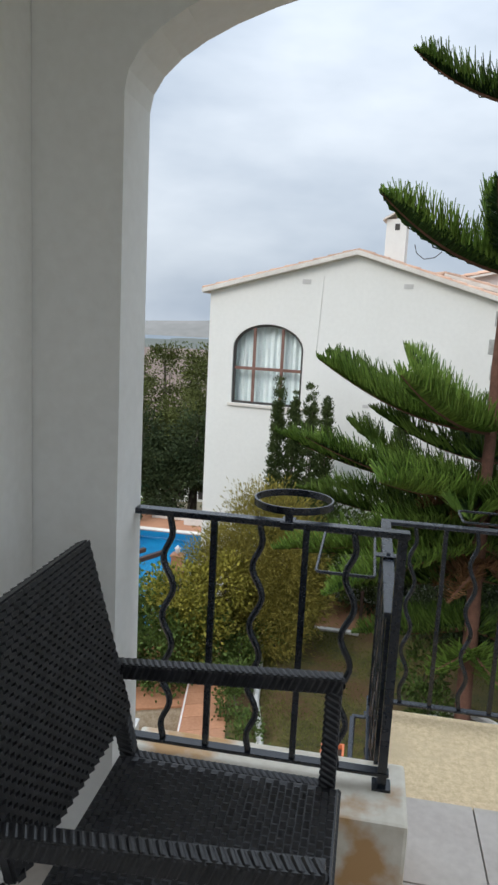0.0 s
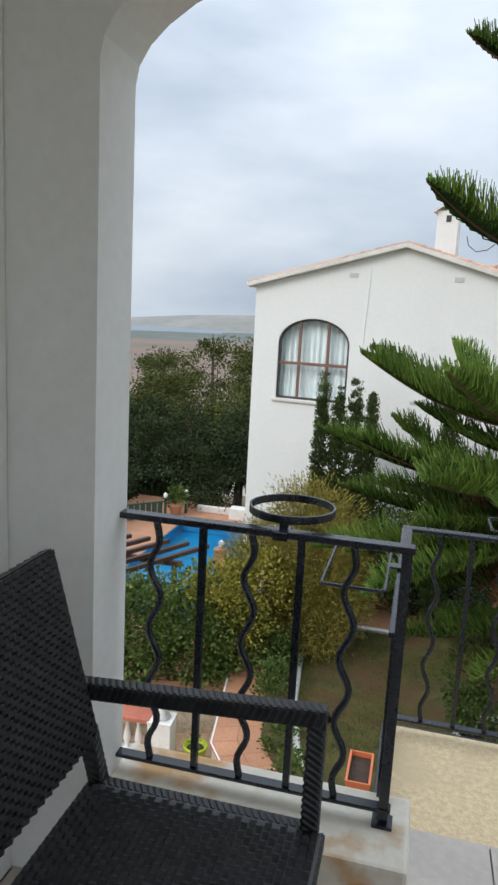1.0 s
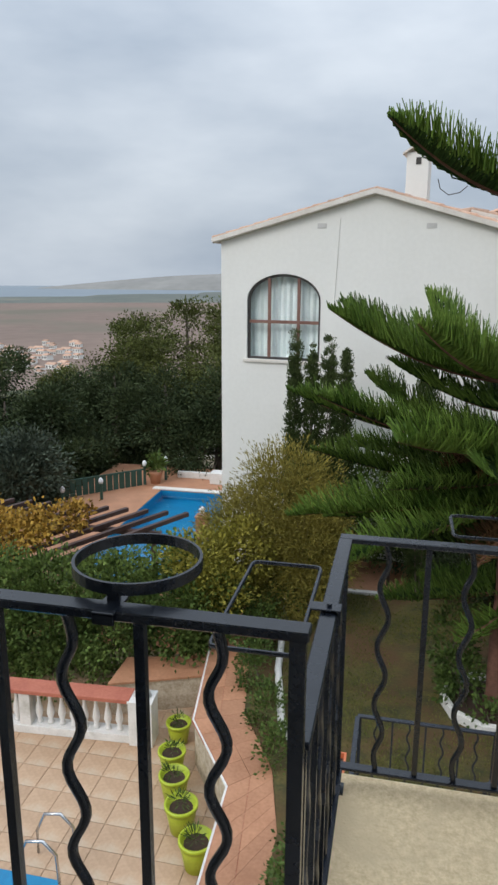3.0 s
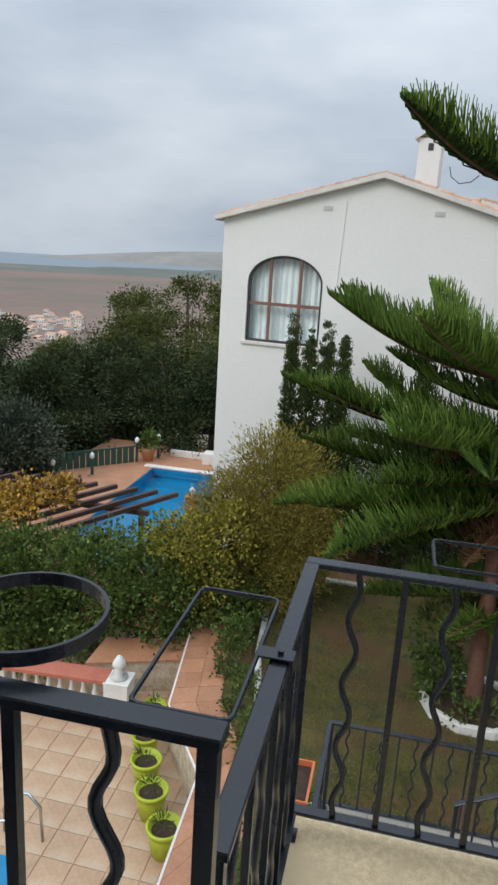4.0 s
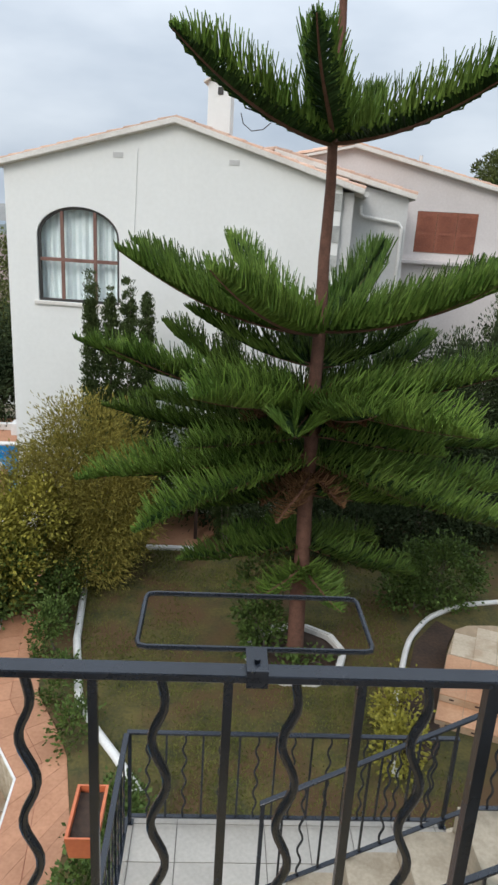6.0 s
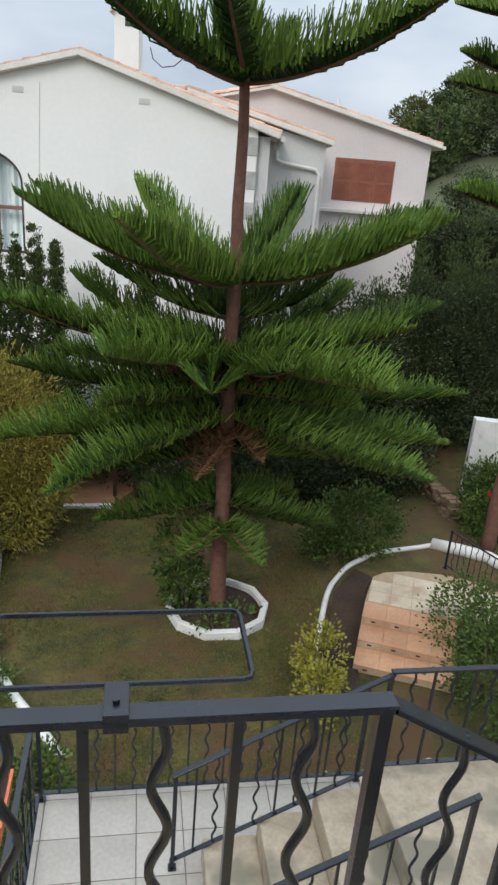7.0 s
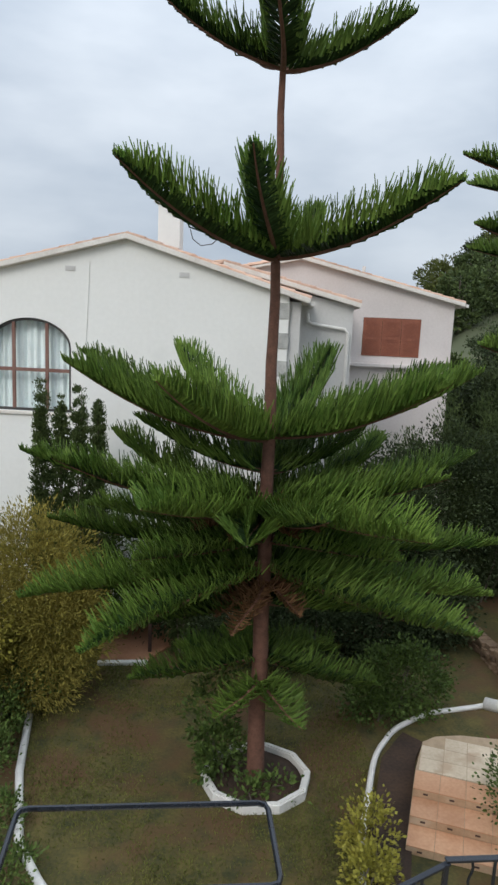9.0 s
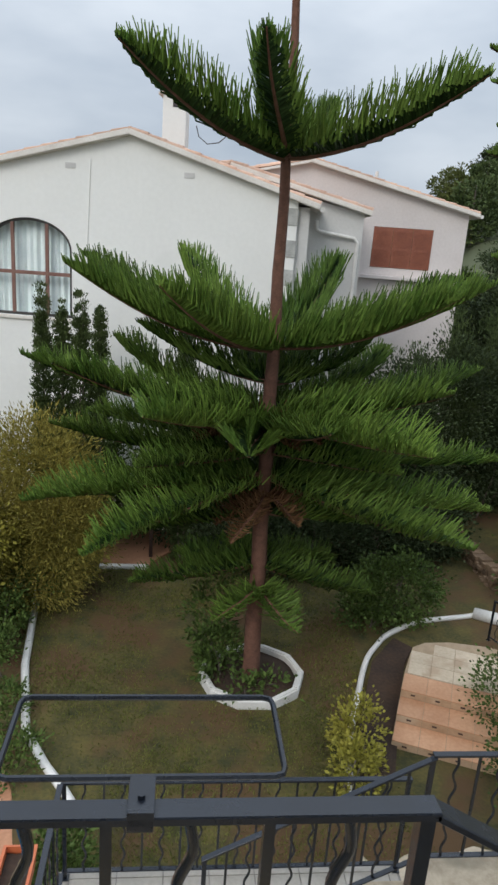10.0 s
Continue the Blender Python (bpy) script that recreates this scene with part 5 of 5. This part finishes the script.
for x, y, h in ((-9.33, 22.7, 0.75), (-8.75, 23.5, 0.75), (-10.2, 20.6, 0.6), (-11.2, 19.6, 0.5)):
    wall_lamp(x, y, PZ, h)
pier = thing("lamp_pier", "brick pier with a white lamp beside the pool", "pier", (-5.55, 17.65, PZ))
part("pier", boxed(-0.17, -0.17, 0, 0.17, 0.17, 0.75, 0.02), M_COTTA, pier)
part("cap", boxed(-0.2, -0.2, 0.75, 0.2, 0.2, 0.79, 0.012), M_COTTA, pier)
part("globe", lathe(bmesh.new(), [(0.04, 0.79), (0.04, 0.84), (0.085, 0.86), (0.075, 0.95), (0.11, 0.97), (0.03, 1.05), (0.01, 1.08)], n=12), M_LAMPG, pier, smooth=True)
pot = thing("plant_pot", "terracotta pot with a plant by the pool", "plant pot", (-9.0, 23.0, PZ))
part("pot", lathe(bmesh.new(), [(0.18, 0), (0.27, 0.42), (0.3, 0.5), (0.25, 0.5)], n=14), M_COTTA, pot, smooth=True)
leafmesh("plant", clumped(90, [(0, 0, 0.8, 0.3, 0.3, 0.35)], 240, 0.25, 0.05, 0.12, 12, 0.6, 0.1), M_HEDGE, pot)
tagged(finish("wall_pool", boxed(-8.4, 23.9, PZ, -6.6, 24.1, PZ + 0.25, 0.02), M_WHITE), "low white wall by the pool", "wall", kind="structure")
tagged(finish("wall_pool_step", boxed(-6.9, 23.3, PZ, -5.0, 23.85, PZ + 0.45, 0.03), M_WHITE), "white wall step by the pool", "wall", kind="structure")
fence = thing("fence", "green painted fence beyond the pool", "fence", (-12.1, 19.9, PZ), 45)
for i in range(16):
    part("slat", boxed(i * 0.24, -0.015, 0.0, i * 0.24 + 0.2, 0.015, 0.6), M_GFENCE, fence)
part("rail", boxed(-0.05, -0.03, 0.6, 3.9, 0.03, 0.65), M_GFENCE, fence)
perg = thing("pergola", "dark wooden pergola beams over the terrace", "pergola", (-6.75, 12.2, -4.28))
for i in range(11):
    x = -0.58 * i
    part("beam", tubed([(x - 0.9, -1.4, 0), (x + 1.45, 3.2, 0)], 0.055, square=True), M_WOOD, perg)
for y in (-0.6, 1.9):
    part("cross_beam", tubed([(-6.9 + y * 0.5, y, -0.125), (0.2 + y * 0.5, y, -0.125)], 0.065, square=True), M_WOOD, perg)
    for x in (-6.4, 0.0):
        part("post", tubed([(x + y * 0.5, y, -1.6), (x + y * 0.5, y, -0.19)], 0.06, square=True), M_WOOD, perg)
shrub("vine", "autumn yellow vine growing over the pergola", "vine", [(-9.0, 12.2, -3.98, 1.3, 1.2, 0.2), (-10.6, 12.4, -3.9, 1.2, 1.5, 0.25), (-8.2, 13.6, -3.98, 0.8, 0.8, 0.18)], 6500, 0.11, 0.045, M_VINE, 91, 0.25, 20, 6)
lowroof = thing("shed", "small shed with a red tiled roof", "shed", (-9.3, 10.2, PZ))
part("wall", boxed(-1.4, -0.6, 0, 0.7, 0.6, 1.0), M_WHITE, lowroof)
tile_roof(lowroof, (-1.6, -0.75, 0.95), (0.85, -0.75, 0.95), (-1.6, 0.7, 1.4), (0.85, 0.7, 1.4), 12)

# ---- small pool edge by the near terrace ----
tagged(finish("pool_near", boxed(-5.6, 1.0, TERR - 0.01, -3.5, 4.5, TERR + 0.012, 0.004), M_POOLIN), "blue edge of a plunge pool in the terrace", "pool", kind="structure")
lad = thing("pool_ladder", "steel pool ladder rails", "ladder", (-3.75, 4.6, TERR))
for dy in (-0.22, 0.22):
    part("rail", tubed([(0.3, dy, 0), (0.28, dy, 0.5), (0.12, dy, 0.66), (-0.1, dy, 0.62), (-0.22, dy, 0.35), (-0.22, dy, 0.02)], 0.02, 8), M_STEEL, lad, smooth=True)

# ---- trees beyond the pool ----
rt = random.Random(77)
def wood(label, x, y, top, r, material, seed, n):
    b = land(x, y)
    h = top - b
    cr = [(0, 0, h - r * 0.4, r * 0.5, r * 0.5, r * 0.36)]
    for k in range(10):
        an, rr, u = rt.uniform(0, 6.28), r * rt.uniform(0.35, 0.95), rt.random()
        cr.append((rr * math.cos(an), rr * math.sin(an), h - r * (0.55 + 1.5 * u), r * rt.uniform(0.34, 0.56), r * rt.uniform(0.34, 0.56), r * rt.uniform(0.22, 0.36)))
    tree("tree", label, (x, y, b), top, cr, n, material, seed, 0.15, 0.040, 0.62, 0.2 + r * 0.03, per=230, up=0.2)


spec = [(-3.2, 30, 0.3, 3.4, 0), (-7.0, 31, 0.3, 3.6, 0), (-10.5, 33, 0.0, 3.6, 0), (-14.4, 36, -0.9, 3.4, 0), (-19.0, 41, -5.0, 2.8, 2),
        (-4.6, 27, -2.6, 2.2, 2), (-7.6, 27.2, -3.0, 2.2, 1), (-10.0, 27.5, -3.1, 2.0, 1), (-12.6, 28, -2.9, 2.4, 1), (-15.5, 29, -3.6, 2.6, 1),
        (-16.4, 24.5, -3.7, 2.4, 1), (-19.8, 25.5, -1.2, 3.0, 1), (-13.6, 23.5, -3.3, 1.9, 1), (-15.6, 20.0, -3.2, 2.0, 1), (-19, 32, -5.2, 2.4, 2), (-25.5, 33, -1.6, 3.2, 0), (-32, 40, -2.0, 4.5, 0), (-24, 45, -5.6, 2.8, 0), (-11, 45, -1.2, 4.0, 0), (-4, 46, -0.5, 4.0, 0),
        (-1.0, 36, -0.4, 3.4, 2), (2.5, 40, 0.2, 3.6, 0), (-12.4, 19.4, -4.2, 1.2, 2)]
names = (("broad Aleppo pine below the house", M_PINE2), ("dark evergreen oak beyond the pool", M_DARK), ("olive-green tree on the slope", M_OLIVE))
for i, (x, y, t, r, k) in enumerate(spec):
    wood(names[k][0], x, y, t + 0.8, r, names[k][1], 100 + i, 38000 if r > 2.5 else 20000)
# hillside trees behind the pink house
for i in range(26):
    x, y = rt.uniform(16, 46), rt.uniform(54, 82)
    b = land(x, y)
    r = rt.uniform(1.6, 3.0)
    hh = rt.uniform(3.5, 5.5)
    cr = [(rt.uniform(-0.5, 0.5) * r, rt.uniform(-0.5, 0.5) * r, hh - r * 0.5 - k * hh * 0.13, r * rt.uniform(0.5, 0.9), r * rt.uniform(0.5, 0.9), r * 0.5) for k in range(5)]
    tree("tree", "dark tree on the rising hillside", (x, y, b), b + hh, cr, 3000, (M_DARK, M_PINE2, M_CYP)[i % 3], 200 + i, 0.4, 0.09, 0.55, 0.2)
# trees on the bank between the garden and the hillside
for i, (x, y, t, r) in enumerate(((11.2, 21, 1.2, 1.6), (12.8, 24, 1.4, 1.9), (14.8, 26, 1.6, 2.0), (13.6, 20, 1.2, 1.8), (16.5, 28, 1.9, 2.2), (15.6, 22, 1.5, 2.0), (18.5, 31, 2.2, 2.4), (11.6, 27, 1.2, 1.7), (17.5, 36, 2.5, 2.2), (20.5, 40, 2.8, 2.4))):
    wood("dark green tree on the bank beyond the garden", x, y, t, r, (M_DARK, M_CYP)[i % 2], 300 + i, 14000)
# village houses on the lower slope
rv = random.Random(5)
def villa(x, y, w, d, h, turn):
    b = land(x, y)
    e = thing("villa", "small white villa with a tiled roof on the slope", "house", (x, y, b - 0.5), turn, "villas on the lower slope")
    part("wall", boxed(-w / 2, -d / 2, 0, w / 2, d / 2, h), M_HOUSE, e)
    bm = bmesh.new()
    rf = [bm.verts.new(p) for p in ((-w / 2 - 0.3, -d / 2 - 0.3, h), (w / 2 + 0.3, -d / 2 - 0.3, h), (w / 2 + 0.3, d / 2 + 0.3, h), (-w / 2 - 0.3, d / 2 + 0.3, h), (-w / 2, 0, h + 1.3), (w / 2, 0, h + 1.3))]
    for q in ((0, 1, 5, 4), (2, 3, 4, 5), (0, 4, 3), (1, 2, 5), (0, 3, 2, 1)):
        bm.faces.new([rf[j] for j in q])
    part("roof", bm, M_ROOF, e)
    for k in range(3):
        xx = -w / 2 + w * (k + 0.5) / 3
        part("window", boxed(xx - 0.5, -d / 2 - 0.03, h * 0.4, xx + 0.5, -d / 2 + 0.05, h * 0.8), M_FRAMED, e)


for i in range(70):
    da, dd = radians(rv.uniform(-34.5, -26)), rv.uniform(470, 680)
    villa(dd * math.sin(da), dd * math.cos(da), rv.uniform(4.5, 8), rv.uniform(4.5, 7), rv.uniform(2.4, 4.5), rv.uniform(-30, 30))
for x, y in ((-17.5, 62), (-14.0, 64), (-24, 70), (-9, 66)):
    villa(x, y, 7, 6, 3.5, 10)

# ---- steps and path on the right of the garden ----
UX, UY = Vector((0.918, -0.397)), Vector((0.397, 0.918))     # across and up the steps
S0 = Vector((4.46, 8.62))                                    # foot of the steps, true place


def step_at(u, v):
    return tuple(on_plan(*(S0 + UX * u + UY * v)))


def slab_on(u0, v0, u1, v1, z0, z1):
    return prism(bmesh.new(), [step_at(u0, v0), step_at(u1, v0), step_at(u1, v1), step_at(u0, v1)], z0, z1)


gp = thing("garden_path", "garden path of pale beige tiles with a rounded head", "path", kind="structure")
part("paving", slab_on(-0.1, -4.0, 1.75, -0.01, G - 0.1, G - 0.004), M_PATH, gp)
head = [step_at(u, v) for u, v in ((0, 1.50), (2.6, 1.50), (2.9, 2.3), (2.75, 2.75), (2.2, 3.05), (1.5, 3.1), (0.75, 2.95), (0.28, 2.72), (0.06, 2.45))]
part("paving", prism(bmesh.new(), head, G - 0.2, G + 0.385), M_GROUT2, gp)
sp = thing("garden_steps", "three terracotta tiled garden steps with patterned risers", "steps", kind="structure")
for i in range(3):
    v0, z = 0.50 * i, G + 0.13 * (i + 1)
    stp = part("step", slab_on(0.0, v0, 1.75, v0 + 0.52, G - 0.2, z - 0.012), M_GROUT2, sp)
    for k in range(4):
        u0 = 0.01 + k * 0.437
        part("tile", slab_on(u0, v0 - 0.02, u0 + 0.428, v0 + 0.5, z - 0.012, z), M_STEPT, stp)
        part("riser_tile", slab_on(u0, v0 - 0.012, u0 + 0.428, v0 - 0.002, z - 0.115, z - 0.016), M_TERR, stp)
        part("motif", slab_on(u0 + 0.17, v0 - 0.018, u0 + 0.25, v0 - 0.013, z - 0.078, z - 0.052), M_WOOD, stp)
for r in range(4):
    for k in range(7):
        u0, v0 = 0.06 + k * 0.415, 1.52 + r * 0.40
        if v0 + 0.39 < 2.55 + 0.45 * math.sin(math.pi * min(1, max(0, (u0 + 0.2) / 2.9))) and u0 < 2.5:
            part("tile", slab_on(u0, v0, u0 + 0.405, v0 + 0.39, G + 0.387, G + 0.398), M_PATH, gp)
straight_rail("railing", "thin black iron railing by the garden path", (5.75, 8.75, G + 0.3), 1.6, 0.06, 0.72, 14, -68, 0.015, True, (True, True), foot=0.06, waves=3.5, amp=0.014, bal=0.007)

lay_out()

# ---- slim cypresses against the house wall ----
for i, (x, t, r) in enumerate(((-2.52, 0.42, 0.13), (-2.08, 0.05, 0.12), (-1.66, 0.38, 0.14), (-1.22, -0.05, 0.12), (0.78, -0.1, 0.15), (3.0, -0.5, 0.2))):
    shrub("cypress", "slim young cypress beside the white house", "tree", [(x, 15.5, t - 1.0, r * 0.9, r * 0.9, 1.05), (x, 15.5, -1.9, r * 1.5, r * 1.5, 1.7), (x, 15.5, -3.4, r * 1.9, r * 1.9, 1.2), (x, 15.5, -5.0, r * 1.7, r * 1.7, 1.3)], 24000, 0.07, 0.015, M_CYP, 60 + i, 0.085, 30, 3, 2.2, "slim cypresses")
settle()

# ---- tiles, last ----
def paved(parent, x0, y0, x1, y1, z, size, material, gap=0.008, inside=None, th=0.012, shift=(0, 0)):
    """Square tiles of one mesh over a stretch of floor, joints recessed; edge tiles are cut to fit."""
    cache = {}
    i0, j0 = int(x0 // size) - 1, int(y0 // size) - 1
    for i in range(i0, int(x1 // size) + 2):
        for j in range(j0, int(y1 // size) + 2):
            a, b = max(x0, i * size + shift[0]), min(x1, (i + 1) * size + shift[0])
            c, d = max(y0, j * size + shift[1]), min(y1, (j + 1) * size + shift[1])
            if b - a < 0.03 or d - c < 0.03:
                continue
            if inside and not inside((a + b) / 2, (c + d) / 2):
                continue
            key = (round(b - a, 3), round(d - c, 3))
            if key not in cache:
                bm = boxed(-(b - a - gap) / 2, -(d - c - gap) / 2, -th, (b - a - gap) / 2, (d - c - gap) / 2, 0)
                cache[key] = finish("tile", bm, material, parent)
                ob = cache[key]
            else:
                ob = new("tile", cache[key].data)
                ob.parent = parent
            ob.location = ((a + b) / 2, (c + d) / 2, z)


O = bpy.data.objects
paved(O["floor"], -1.03, -4.2, 2.9, -0.83, FL, 0.41, M_TILE, 0.006, shift=(-0.06, 0.0))
paved(O["floor_low"], -0.06, 0.12, 2.38, 3.02, LOW, 0.33, M_WTILE, 0.007)
paved(O["floor_terrace"], -8.2, 1.5, -1.9, 8.6, TERR, 0.42, M_TERR, 0.010)


def in_poly(x, y, poly):
    c = False
    for (xa, ya), (xb, yb) in zip(poly, poly[1:] + poly[:1]):
        if (ya > y) != (yb > y) and x < (xb - xa) * (y - ya) / (yb - ya) + xa:
            c = not c
    return c


left, right = CW[:5], CW[:4:-1]
for k in range(4):
    ln = (Vector(left[k + 1]) - Vector(left[k])).length
    n = max(1, round(ln / 0.42))
    for i in range(n):
        for c in range(2):
            def at(u, w):
                a = Vector(left[k]).lerp(Vector(left[k + 1]), u)
                return a.lerp(Vector(right[k]).lerp(Vector(right[k + 1]), u), w)
            q = [at(i / n, c / 2), at((i + 1) / n, c / 2), at((i + 1) / n, (c + 1) / 2), at(i / n, (c + 1) / 2)]
            m = sum(q, Vector((0, 0))) / 4
            q = [m + (p - m) * 0.982 for p in q]
            finish("tile", prism(bmesh.new(), [tuple(p) for p in q], G - 0.02, G - 0.008), M_COTTA, O["path"])
